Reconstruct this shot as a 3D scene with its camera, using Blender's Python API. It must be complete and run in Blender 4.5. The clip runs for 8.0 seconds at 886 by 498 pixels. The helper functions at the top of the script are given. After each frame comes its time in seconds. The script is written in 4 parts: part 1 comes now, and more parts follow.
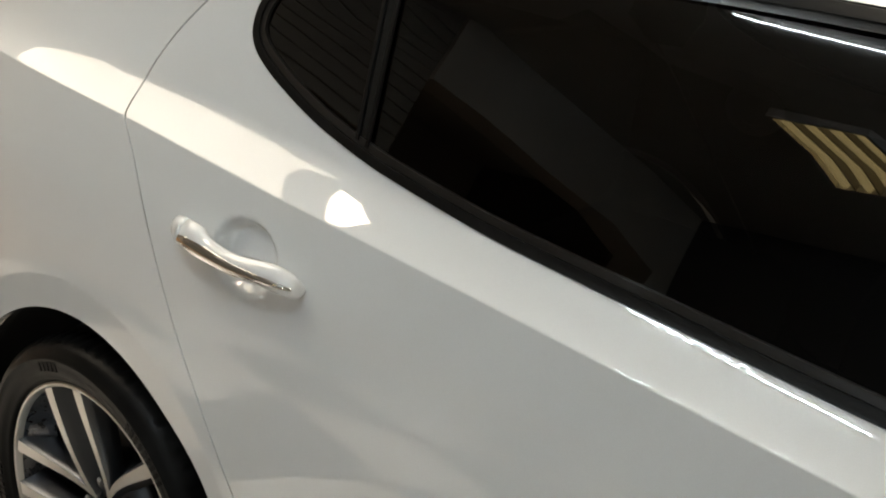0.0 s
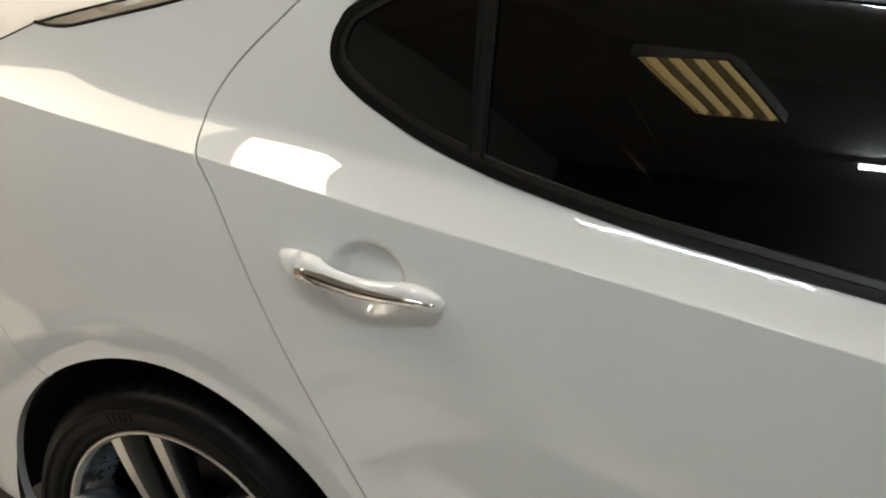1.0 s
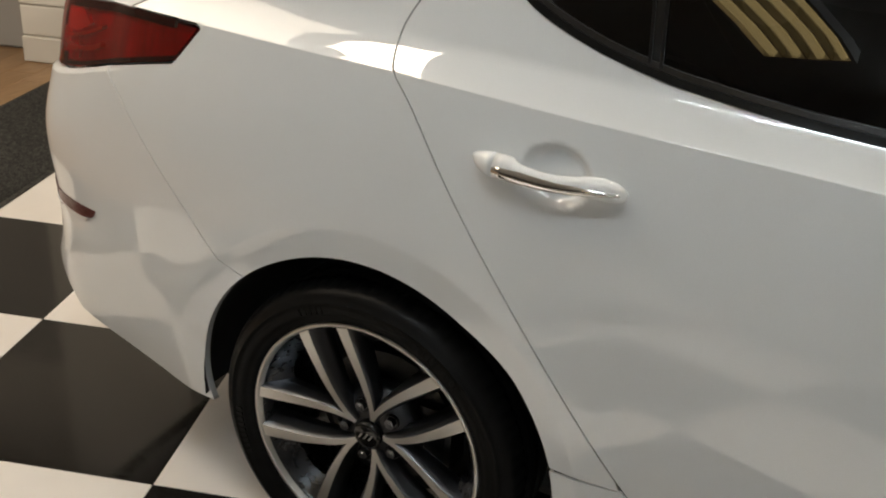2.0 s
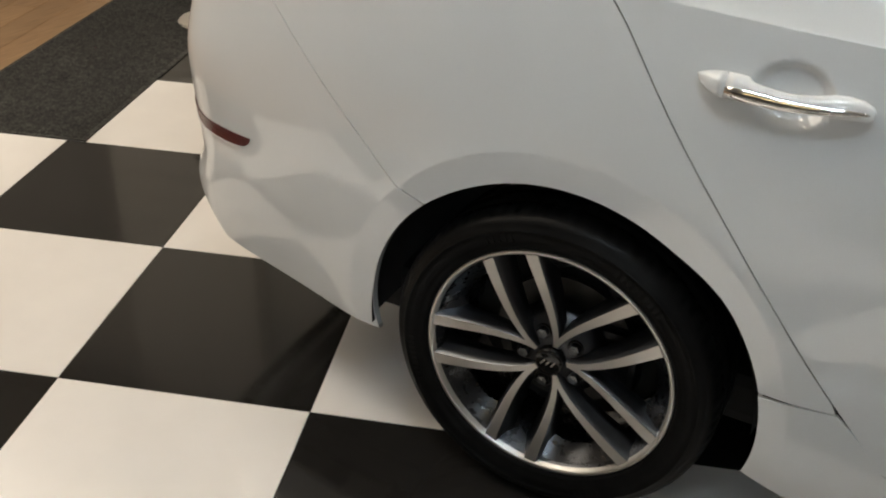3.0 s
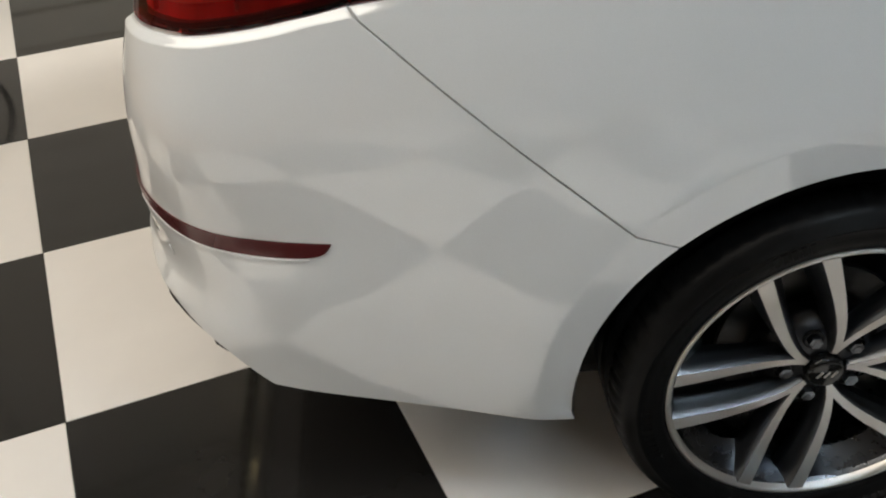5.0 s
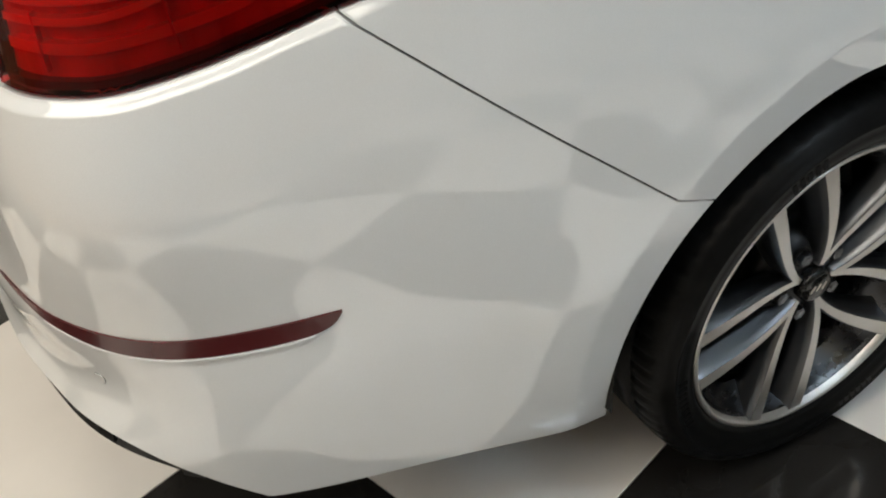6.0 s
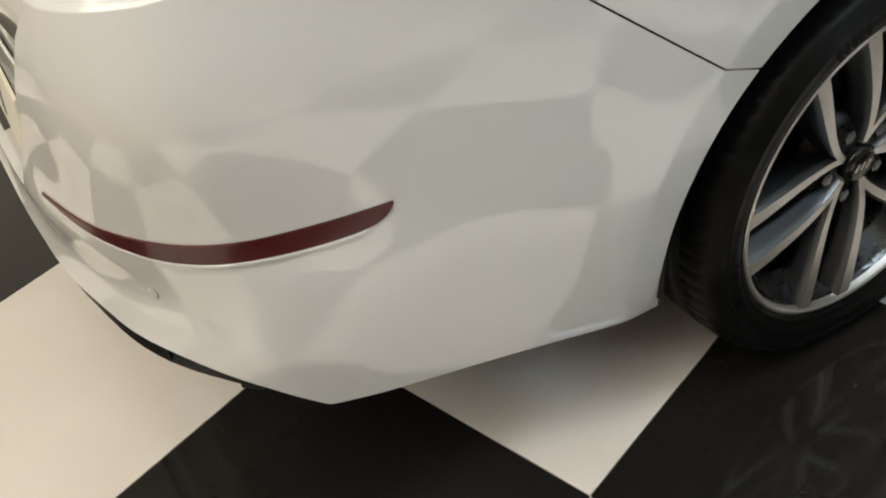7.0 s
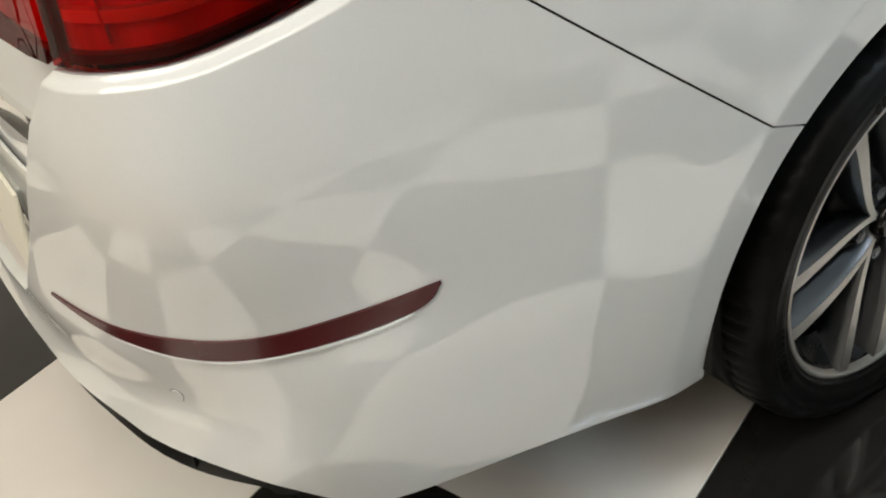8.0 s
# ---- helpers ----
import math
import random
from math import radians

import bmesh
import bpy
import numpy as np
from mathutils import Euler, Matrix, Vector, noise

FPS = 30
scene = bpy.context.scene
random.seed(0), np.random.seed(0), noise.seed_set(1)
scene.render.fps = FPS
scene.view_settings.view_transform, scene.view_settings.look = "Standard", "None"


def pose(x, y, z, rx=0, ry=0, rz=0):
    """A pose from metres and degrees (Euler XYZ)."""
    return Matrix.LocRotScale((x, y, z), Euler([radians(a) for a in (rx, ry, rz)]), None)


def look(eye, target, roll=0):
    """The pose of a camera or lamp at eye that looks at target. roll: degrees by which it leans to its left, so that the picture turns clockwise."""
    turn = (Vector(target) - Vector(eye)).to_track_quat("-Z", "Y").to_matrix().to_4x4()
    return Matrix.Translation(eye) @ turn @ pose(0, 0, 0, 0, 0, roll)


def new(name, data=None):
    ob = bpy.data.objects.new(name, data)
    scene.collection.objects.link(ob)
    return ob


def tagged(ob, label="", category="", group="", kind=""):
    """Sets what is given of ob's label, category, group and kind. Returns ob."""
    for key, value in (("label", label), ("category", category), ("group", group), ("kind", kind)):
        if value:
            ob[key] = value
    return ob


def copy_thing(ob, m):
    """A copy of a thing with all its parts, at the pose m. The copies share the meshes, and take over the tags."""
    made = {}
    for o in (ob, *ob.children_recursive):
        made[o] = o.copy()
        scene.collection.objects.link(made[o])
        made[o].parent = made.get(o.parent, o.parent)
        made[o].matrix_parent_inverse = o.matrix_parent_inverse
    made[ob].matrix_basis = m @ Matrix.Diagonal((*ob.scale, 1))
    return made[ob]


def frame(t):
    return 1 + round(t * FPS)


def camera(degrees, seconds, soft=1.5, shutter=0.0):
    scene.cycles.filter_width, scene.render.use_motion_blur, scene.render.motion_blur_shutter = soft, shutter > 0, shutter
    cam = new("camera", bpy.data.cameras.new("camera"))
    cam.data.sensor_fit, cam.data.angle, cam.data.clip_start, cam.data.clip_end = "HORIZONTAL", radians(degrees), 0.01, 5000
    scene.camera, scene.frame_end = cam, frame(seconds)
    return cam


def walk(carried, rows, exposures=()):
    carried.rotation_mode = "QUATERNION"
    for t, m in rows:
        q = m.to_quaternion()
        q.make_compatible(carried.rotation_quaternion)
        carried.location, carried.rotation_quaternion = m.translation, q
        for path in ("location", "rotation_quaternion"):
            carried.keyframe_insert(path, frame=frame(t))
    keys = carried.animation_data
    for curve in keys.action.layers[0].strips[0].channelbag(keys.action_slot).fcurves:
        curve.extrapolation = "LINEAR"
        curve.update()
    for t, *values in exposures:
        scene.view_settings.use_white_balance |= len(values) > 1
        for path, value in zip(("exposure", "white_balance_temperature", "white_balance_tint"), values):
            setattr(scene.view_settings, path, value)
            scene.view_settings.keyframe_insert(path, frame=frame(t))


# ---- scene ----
cam = camera(49.7, 8.0, 2.0)
PATH = [
    (0.0, look((1.1725, -0.7536, 1.4530), (0.4231, 0.3022, 0.9204), 8.85)),
    (0.5, look((1.0164, -0.7996, 1.4387), (0.3906, 0.3152, 0.8681), 7.08)),
    (1.0, look((0.8668, -0.9887, 1.4857), (0.3480, 0.1867, 0.9295), 5.06)),
    (1.5, look((0.8299, -1.1364, 1.4328), (0.2812, 0.0391, 0.9064), 4.28)),
    (2.0, look((0.7633, -1.2693, 1.4555), (0.2125, -0.1345, 0.8481), 3.97)),
    (2.2, look((0.7454, -1.3274, 1.4604), (0.1817, -0.2173, 0.8202), 3.08)),
    (3.3, look((0.3110, -1.3730, 1.4212), (-0.1951, -0.2924, 0.6890), 3.58)),
    (3.5, look((0.2183, -1.3628, 1.4058), (-0.2694, -0.2756, 0.6708), 4.75)),
    (4.0, look((-0.0665, -1.2357, 1.3782), (-0.4726, -0.1489, 0.5946), 2.78)),
    (4.5, look((-0.3261, -1.0992, 1.3655), (-0.6089, 0.0035, 0.5505), 1.28)),
    (5.0, look((-0.6090, -0.9739, 1.3536), (-0.5605, 0.1475, 0.5168), -2.64)),
    (5.2, look((-0.6997, -0.9065, 1.3397), (-0.5439, 0.1983, 0.4940), -1.02)),
    (6.3, look((-0.9921, -0.6558, 1.2648), (-0.4597, 0.2927, 0.3834), -7.17)),
    (6.5, look((-1.0024, -0.6681, 1.2530), (-0.4812, 0.2769, 0.3612), -8.79)),
    (7.0, look((-1.0204, -0.6914, 1.2107), (-0.5678, 0.2769, 0.3065), -9.38)),
    (7.5, look((-1.0349, -0.6436, 1.1831), (-0.5460, 0.3341, 0.3084), -9.44)),
    (8.0, look((-1.0761, -0.5931, 1.1783), (-0.5210, 0.3973, 0.3592), -9.82)),
]
walk(cam, PATH, [(0.0, 0.28, 6500, 9), (0.5, 0.37, 6550, 9), (1.0, 0.26, 6600, 10), (1.5, 0.10, 6600, 11), (2.2, 0.20, 6550, 11), (3.5, 0.20, 6200, 10),
                 (4.5, 0.16, 6150, 10), (5.0, 0.25, 5900, 9), (6.5, 0.50, 6050, 8), (7.0, 0.44, 6200, 8), (7.5, 0.23, 6100, 7), (8.0, 0.52, 6000, 7)])

# ---- light ----
TH = math.radians(18.65)                      # the floor's tiles lie turned against the car
UX = Vector((math.cos(TH), math.sin(TH), 0))
VX = Vector((math.sin(TH), -math.cos(TH), 0))
TILE = 0.6055
ORIGIN = Vector((-1.2997, 0.3672, 0))
CEILING = 3.0


def on_floor(i, j, z=0.0):
    """A place by tiles along the two joints of the floor."""
    return ORIGIN + UX * (i * TILE) + VX * (j * TILE) + Vector((0, 0, z))


world = bpy.data.worlds.new("room_air")
scene.world = world
world.use_nodes = True
world.node_tree.nodes["Background"].inputs[0].default_value = (1.0, 0.93, 0.84, 1)
world.node_tree.nodes["Background"].inputs[1].default_value = 0.05


# ---- materials ----
def mat(name, colour, rough=0.5, metal=0.0, coat=0.0, ior=1.5, coat_rough=0.03):
    m = bpy.data.materials.new(name)
    m.use_nodes = True
    b = m.node_tree.nodes["Principled BSDF"]
    b.inputs["Base Color"].default_value = (*colour, 1)
    b.inputs["Roughness"].default_value = rough
    b.inputs["Metallic"].default_value = metal
    b.inputs["IOR"].default_value = ior
    b.inputs["Coat Weight"].default_value = coat
    b.inputs["Coat Roughness"].default_value = coat_rough
    b.inputs["Coat IOR"].default_value = 1.75
    return m


def node(m, kind, **inputs):
    n = m.node_tree.nodes.new(kind)
    for key, value in inputs.items():
        n.inputs[key.replace("_", " ")].default_value = value
    return n


def link(m, a, b):
    m.node_tree.links.new(a, b)


def noise_of(m, scale, detail=4.0, rough=0.55, stretch=(1, 1, 1), coord="Position"):
    tc = node(m, "ShaderNodeNewGeometry" if coord == "Position" else "ShaderNodeTexCoord")
    mp = node(m, "ShaderNodeMapping")
    mp.inputs["Scale"].default_value = stretch
    link(m, tc.outputs[coord], mp.inputs["Vector"])
    n = node(m, "ShaderNodeTexNoise", Scale=scale, Detail=detail, Roughness=rough)
    link(m, mp.outputs[0], n.inputs["Vector"])
    return n.outputs["Fac"]


def ramp(m, fac, stops):
    r = node(m, "ShaderNodeValToRGB")
    e = r.color_ramp.elements
    while len(e) < len(stops):
        e.new(0.5)
    for el, (p, c) in zip(e, stops):
        el.position, el.color = p, (*c, 1) if len(c) == 3 else c
    link(m, fac, r.inputs[0])
    return r.outputs[0]


def grey(v):
    return (v, v, v)


def bsdf(m):
    return m.node_tree.nodes["Principled BSDF"]


def bump(m, fac, strength, distance):
    b = node(m, "ShaderNodeBump", Strength=strength, Distance=distance)
    link(m, fac, b.inputs["Height"])
    link(m, b.outputs[0], bsdf(m).inputs["Normal"])
    return b


def mul(m, a, b, mode="MULTIPLY", fac=1.0):
    x = node(m, "ShaderNodeMix")
    x.data_type, x.blend_type = "RGBA", mode
    x.inputs["Factor"].default_value = fac
    link(m, a, x.inputs["A"])
    link(m, b, x.inputs["B"])
    return x.outputs["Result"]


def paint_material():
    m = mat("pearl_white_paint", (0.73, 0.75, 0.76), 0.5, 0.0, 1.0, 1.5, 0.015)
    fine = noise_of(m, 900, 2)
    soft = noise_of(m, 3.0, 5)
    c = mul(m, ramp(m, fine, [(0.3, (0.708, 0.728, 0.740)), (0.7, (0.748, 0.769, 0.783))]), ramp(m, soft, [(0.3, grey(0.965)), (0.7, grey(1.0))]))
    link(m, c, bsdf(m).inputs["Base Color"])
    haze = noise_of(m, 9.0, 6)
    link(m, ramp(m, haze, [(0.45, grey(0.0)), (0.85, grey(0.012))]), bsdf(m).inputs["Coat Roughness"])
    return m


def tile_material(name, light):
    m = mat(name, grey(0.5), 0.12)
    base = (0.89, 0.855, 0.82) if light else (0.0165, 0.0155, 0.0145)
    soft = noise_of(m, 3.5, 6)
    scuff = noise_of(m, 14, 8, 0.65, (1, 5, 1))
    info = node(m, "ShaderNodeObjectInfo")
    lo, hi = (0.93, 1.0) if light else (0.8, 1.25)
    c = ramp(m, soft, [(0.3, tuple(v * lo for v in base)), (0.7, tuple(v * hi for v in base))])
    c = mul(m, c, ramp(m, info.outputs["Random"], [(0, grey(0.96)), (1, grey(1.0))]))
    # faint worn marks and dust
    dust = noise_of(m, 55, 3, 0.7)
    mark = ramp(m, dust, [(0.70, grey(0.0)), (0.80, grey(0.05 if light else 0.02))])
    c = mul(m, c, mark, "SUBTRACT" if light else "ADD")
    link(m, c, bsdf(m).inputs["Base Color"])
    link(m, ramp(m, scuff, [(0.35, grey(0.025 if light else 0.055)), (0.75, grey(0.09 if light else 0.15))]), bsdf(m).inputs["Roughness"])
    # the glaze is not quite even: long faint waves along the tile
    bump(m, noise_of(m, 7, 3, 0.5, (1, 4, 1), "Object"), 0.05, 0.002)
    return m


def rubber_material():
    m = mat("tyre_rubber", (0.014, 0.014, 0.014), 0.5, 0.0, 0.0, 1.18)
    n = noise_of(m, 30, 6)
    link(m, ramp(m, n, [(0.3, grey(0.004)), (0.75, grey(0.008))]), bsdf(m).inputs["Base Color"])
    link(m, ramp(m, n, [(0.3, grey(0.30)), (0.75, grey(0.46))]), bsdf(m).inputs["Roughness"])
    bump(m, noise_of(m, 260, 3), 0.25, 0.0006)
    return m


def alloy_material(name, colour, rough, coat=0.0):
    m = mat(name, colour, rough, 1.0, coat, 1.5, 0.06)
    n = noise_of(m, 14, 6)
    c = ramp(m, n, [(0.3, tuple(v * 0.93 for v in colour)), (0.75, colour)])
    link(m, c, bsdf(m).inputs["Base Color"])
    link(m, ramp(m, noise_of(m, 60, 3), [(0.3, grey(rough * 0.92)), (0.75, grey(rough * 1.1))]), bsdf(m).inputs["Roughness"])
    return m


def see_through(name, tint, rough=0.0, ior=1.5):
    """A thin pane: tinted see-through with a clear reflecting surface."""
    m = bpy.data.materials.new(name)
    m.use_nodes = True
    t = m.node_tree
    t.nodes.remove(t.nodes["Principled BSDF"])
    a = node(m, "ShaderNodeBsdfTransparent")
    a.inputs["Color"].default_value = (*tint, 1)
    g = node(m, "ShaderNodeBsdfGlossy")
    g.inputs["Roughness"].default_value = rough
    g.inputs["Color"].default_value = (1, 1, 1, 1)
    f = node(m, "ShaderNodeFresnel", IOR=ior)
    x = node(m, "ShaderNodeMixShader")
    link(m, f.outputs[0], x.inputs[0])
    link(m, a.outputs[0], x.inputs[1])
    link(m, g.outputs[0], x.inputs[2])
    link(m, x.outputs[0], t.nodes["Material Output"].inputs["Surface"])
    return m


def glow(name, colour, strength):
    m = bpy.data.materials.new(name)
    m.use_nodes = True
    b = bsdf(m)
    b.inputs["Base Color"].default_value = (0.8, 0.8, 0.8, 1)
    b.inputs["Emission Color"].default_value = (*colour, 1)
    b.inputs["Emission Strength"].default_value = strength
    return m


def wood_material():
    m = mat("oak_plank", (0.33, 0.2, 0.1), 0.4)
    info = node(m, "ShaderNodeObjectInfo")
    g = noise_of(m, 6, 6, 0.6, (14, 1, 1))
    c = ramp(m, g, [(0.3, (0.22, 0.125, 0.058)), (0.6, (0.36, 0.22, 0.11)), (0.8, (0.42, 0.27, 0.14))])
    c = mul(m, c, ramp(m, info.outputs["Random"], [(0, grey(0.78)), (1, grey(1.0))]))
    link(m, c, bsdf(m).inputs["Base Color"])
    bump(m, g, 0.15, 0.001)
    return m


def mat_material():
    m = mat("ribbed_mat", (0.04, 0.037, 0.033), 0.95)
    g = noise_of(m, 70, 4, 0.75)
    s = noise_of(m, 5, 4)
    c = mul(m, ramp(m, g, [(0.38, (0.010, 0.010, 0.009)), (0.58, (0.060, 0.058, 0.052)), (0.75, (0.11, 0.105, 0.092))]), ramp(m, s, [(0.3, grey(0.75)), (0.7, grey(1.0))]))
    link(m, c, bsdf(m).inputs["Base Color"])
    bump(m, g, 0.8, 0.004)
    return m


def wall_material(name, colour):
    m = mat(name, colour, 0.7)
    n = noise_of(m, 1.5, 5)
    link(m, ramp(m, n, [(0.3, tuple(v * 0.95 for v in colour)), (0.7, colour)]), bsdf(m).inputs["Base Color"])
    bump(m, noise_of(m, 90, 3), 0.12, 0.001)
    return m


def lamp_inside():
    """Fine upright flutes behind the lens."""
    m = mat("red_reflector", (0.95, 0.07, 0.05), 0.4)
    n = noise_of(m, 22, 4, 0.6, (1, 1, 0.15))
    link(m, ramp(m, n, [(0.30, (0.55, 0.055, 0.045)), (0.65, (0.95, 0.11, 0.09))]), bsdf(m).inputs["Base Color"])
    bump(m, noise_of(m, 60, 3, 0.6, (1, 1, 0.1)), 0.5, 0.004)
    return m


PAINT = paint_material()
TILE_WHITE, TILE_BLACK = tile_material("glazed_white_tile", True), tile_material("glazed_black_tile", False)
RUBBER = rubber_material()
MACHINED = alloy_material("machined_alloy", (0.74, 0.72, 0.69), 0.42)
GUNMETAL = alloy_material("dark_alloy", (0.20, 0.208, 0.222), 0.34)
HUB_DARK = alloy_material("dark_hub", (0.07, 0.072, 0.078), 0.35)
STEEL = alloy_material("brake_steel", (0.10, 0.098, 0.095), 0.45)
BARREL = alloy_material("dark_barrel", (0.10, 0.104, 0.113), 0.28)
CHROME = mat("chrome", (0.88, 0.87, 0.85), 0.06, 1.0)
GLOSS_BLACK = mat("gloss_black", (0.008, 0.008, 0.008), 0.12)
MOULDING = mat("black_moulding", (0.010, 0.009, 0.008), 0.3)
TRIM_BLACK = mat("satin_black", (0.004, 0.004, 0.004), 0.35, 0.0, 0.0, 1.28)
UNDER_BLACK = mat("matt_black", (0.007, 0.007, 0.007), 0.9)
INTERIOR = mat("dark_cloth", (0.012, 0.012, 0.013), 0.9)
GLASS_DARK = see_through("privacy_glass", (0.02, 0.02, 0.02), 0.0, 1.5)
GLASS_CLEAR = see_through("clear_glass", (0.95, 0.97, 0.96), 0.0, 1.5)
GLASS_TINT = see_through("tinted_glass", (0.25, 0.27, 0.25), 0.0, 1.5)
LAMP_GLASS = see_through("red_lens", (0.88, 0.068, 0.054), 0.0, 1.42)
LAMP_RED = lamp_inside()
LAMP_BRIGHT = mat("bright_red_guide", (1.0, 0.75, 0.50), 0.2)
LAMP_DARK = mat("dark_red_bezel", (0.07, 0.012, 0.010), 0.2)
LAMP_AMBER = mat("amber_reflector", (1.0, 0.95, 0.75), 0.25)
REFLECTOR = mat("dark_red_reflector", (0.066, 0.005, 0.007), 0.25, 0.0, 0.1)
PLATE = mat("number_plate_face", (0.78, 0.76, 0.66), 0.4)
CEILING_WHITE = wall_material("white_ceiling", (0.74, 0.72, 0.68))
CEILING_DARK = wall_material("dark_ceiling", (0.50, 0.49, 0.47))
WALL_WHITE = wall_material("white_wall", (0.72, 0.69, 0.63))
WALL_MID = wall_material("pale_grey_wall", (0.40, 0.38, 0.35))
WALL_DARK = wall_material("dark_grey_wall", (0.11, 0.11, 0.11))
WALL_GREY = wall_material("grey_panel", (0.36, 0.35, 0.33))
OAK = wood_material()
RIBBED = mat_material()
GROUT = mat("floor_joint", (0.02, 0.019, 0.018), 0.8)
TUBE = glow("lamp_tube", (0.82, 0.94, 1.0), 105.0)
TUBE_WARM = glow("yellowed_lamp_tube", (1.0, 0.74, 0.30), 2.8)


# ---- mesh helpers ----
def mesh_object(name, verts, faces, material, parent=None, smooth=True, label=""):
    me = bpy.data.meshes.new(name)
    me.from_pydata([tuple(v) for v in verts], [], [tuple(int(i) for i in f) for f in faces])
    if smooth:
        me.polygons.foreach_set("use_smooth", [True] * len(me.polygons))
    me.materials.append(material)
    ob = new(name, me)
    if parent:
        ob.parent = parent
    return tagged(ob, label)


def part(name, bm, material, parent, label="", smooth=False):
    me = bpy.data.meshes.new(name)
    bm.normal_update()
    bm.to_mesh(me)
    bm.free()
    if smooth:
        me.polygons.foreach_set("use_smooth", [True] * len(me.polygons))
    me.materials.append(material)
    ob = new(name, me)
    if parent:
        ob.parent = parent
    return tagged(ob, label)


def box(bm, lo, hi, m=None, bevel=0.0):
    r = bmesh.ops.create_cube(bm, size=1.0)["verts"]
    for v in r:
        v.co = Vector([(lo[k] + hi[k]) / 2 + v.co[k] * (hi[k] - lo[k]) for k in range(3)])
    if bevel:
        es = {e for v in r for e in v.link_edges}
        out = bmesh.ops.bevel(bm, geom=list(es), offset=bevel, segments=2, affect="EDGES", profile=0.6)
        r = list({v for f in out["faces"] for v in f.verts} | {v for v in r if v.is_valid})
    if m is not None:
        bmesh.ops.transform(bm, matrix=m, verts=r)
    return r


def revolve(profile, n, centre, closed=True, jitter=None):
    """Turns (radius, y) pairs round the y axis through centre: verts and faces."""
    verts, faces = [], []
    k = len(profile)
    for a in range(n):
        w = 2 * math.pi * a / n
        for q, (r, y) in enumerate(profile):
            rr = r + (jitter(a, q) if jitter else 0.0)
            verts.append((centre[0] + rr * math.cos(w), centre[1] + y, centre[2] + rr * math.sin(w)))
    for a in range(n):
        b = (a + 1) % n
        for q in range(k - 1):
            faces.append((a * k + q, a * k + q + 1, b * k + q + 1, b * k + q))
    return verts, faces


def sweep(points, radius, n=10, closed=False):
    """A round bar along points."""
    pts = [Vector(p) for p in points]
    verts, faces = [], []
    for i, p in enumerate(pts):
        t = (pts[(i + 1) % len(pts)] - pts[i - 1]) if closed or 0 < i < len(pts) - 1 else (pts[1] - pts[0] if i == 0 else pts[-1] - pts[-2])
        t.normalize()
        s = t.cross(Vector((0, 0, 1)) if abs(t.z) < 0.9 else Vector((1, 0, 0))).normalized()
        w = s.cross(t)
        rad = radius[i] if isinstance(radius, (list, tuple)) else radius
        for a in range(n):
            c = 2 * math.pi * a / n
            verts.append(p + (s * math.cos(c) + w * math.sin(c)) * rad)
    m = len(pts)
    for i in range(m if closed else m - 1):
        j = (i + 1) % m
        for a in range(n):
            b = (a + 1) % n
            faces.append((i * n + a, i * n + b, j * n + b, j * n + a))
    if not closed:
        faces.append(tuple(range(n)))
        faces.append(tuple((m - 1) * n + a for a in reversed(range(n))))
    return verts, faces


# ---- body surface -------------------------------------------------------
def hermite(px, py, x):
    """Smooth monotone-ish curve through (px, py) at x."""
    px, py, x = np.asarray(px, float), np.asarray(py, float), np.asarray(x, float)
    h = np.diff(px); dl = np.diff(py) / h
    m = np.zeros(len(px)); m[0], m[-1] = dl[0], dl[-1]
    for i in range(1, len(px) - 1):
        if dl[i - 1] * dl[i] > 0:
            w1, w2 = 2 * h[i] + h[i - 1], h[i] + 2 * h[i - 1]
            m[i] = (w1 + w2) / (w1 / dl[i - 1] + w2 / dl[i])
    k = np.clip(np.searchsorted(px, x) - 1, 0, len(px) - 2)
    s = np.clip((x - px[k]) / h[k], 0, 1)
    return ((1 + 2 * s) * (1 - s) ** 2 * py[k] + s * (1 - s) ** 2 * h[k] * m[k]
            + s * s * (3 - 2 * s) * py[k + 1] + s * s * (s - 1) * h[k] * m[k + 1])


def sstep(a, b, v):
    s = np.clip((v - a) / (b - a), 0, 1)
    return s * s * (3 - 2 * s)


# outline of the body seen from above, at bumper height: tail centre, round the corner, along the side, nose centre
PLAN = np.array([(-1.060, 0.90), (-1.058, 0.72), (-1.050, 0.52), (-1.032, 0.365), (-0.985, 0.235), (-0.90, 0.152),
                 (-0.80, 0.102), (-0.70, 0.066), (-0.58, 0.034), (-0.45, 0.009), (-0.30, -0.009), (0.0, -0.016), (0.6, -0.018),
                 (1.4, -0.018), (2.4, -0.012), (2.9, 0.0), (3.3, 0.06), (3.58, 0.25), (3.70, 0.55), (3.73, 0.90)])


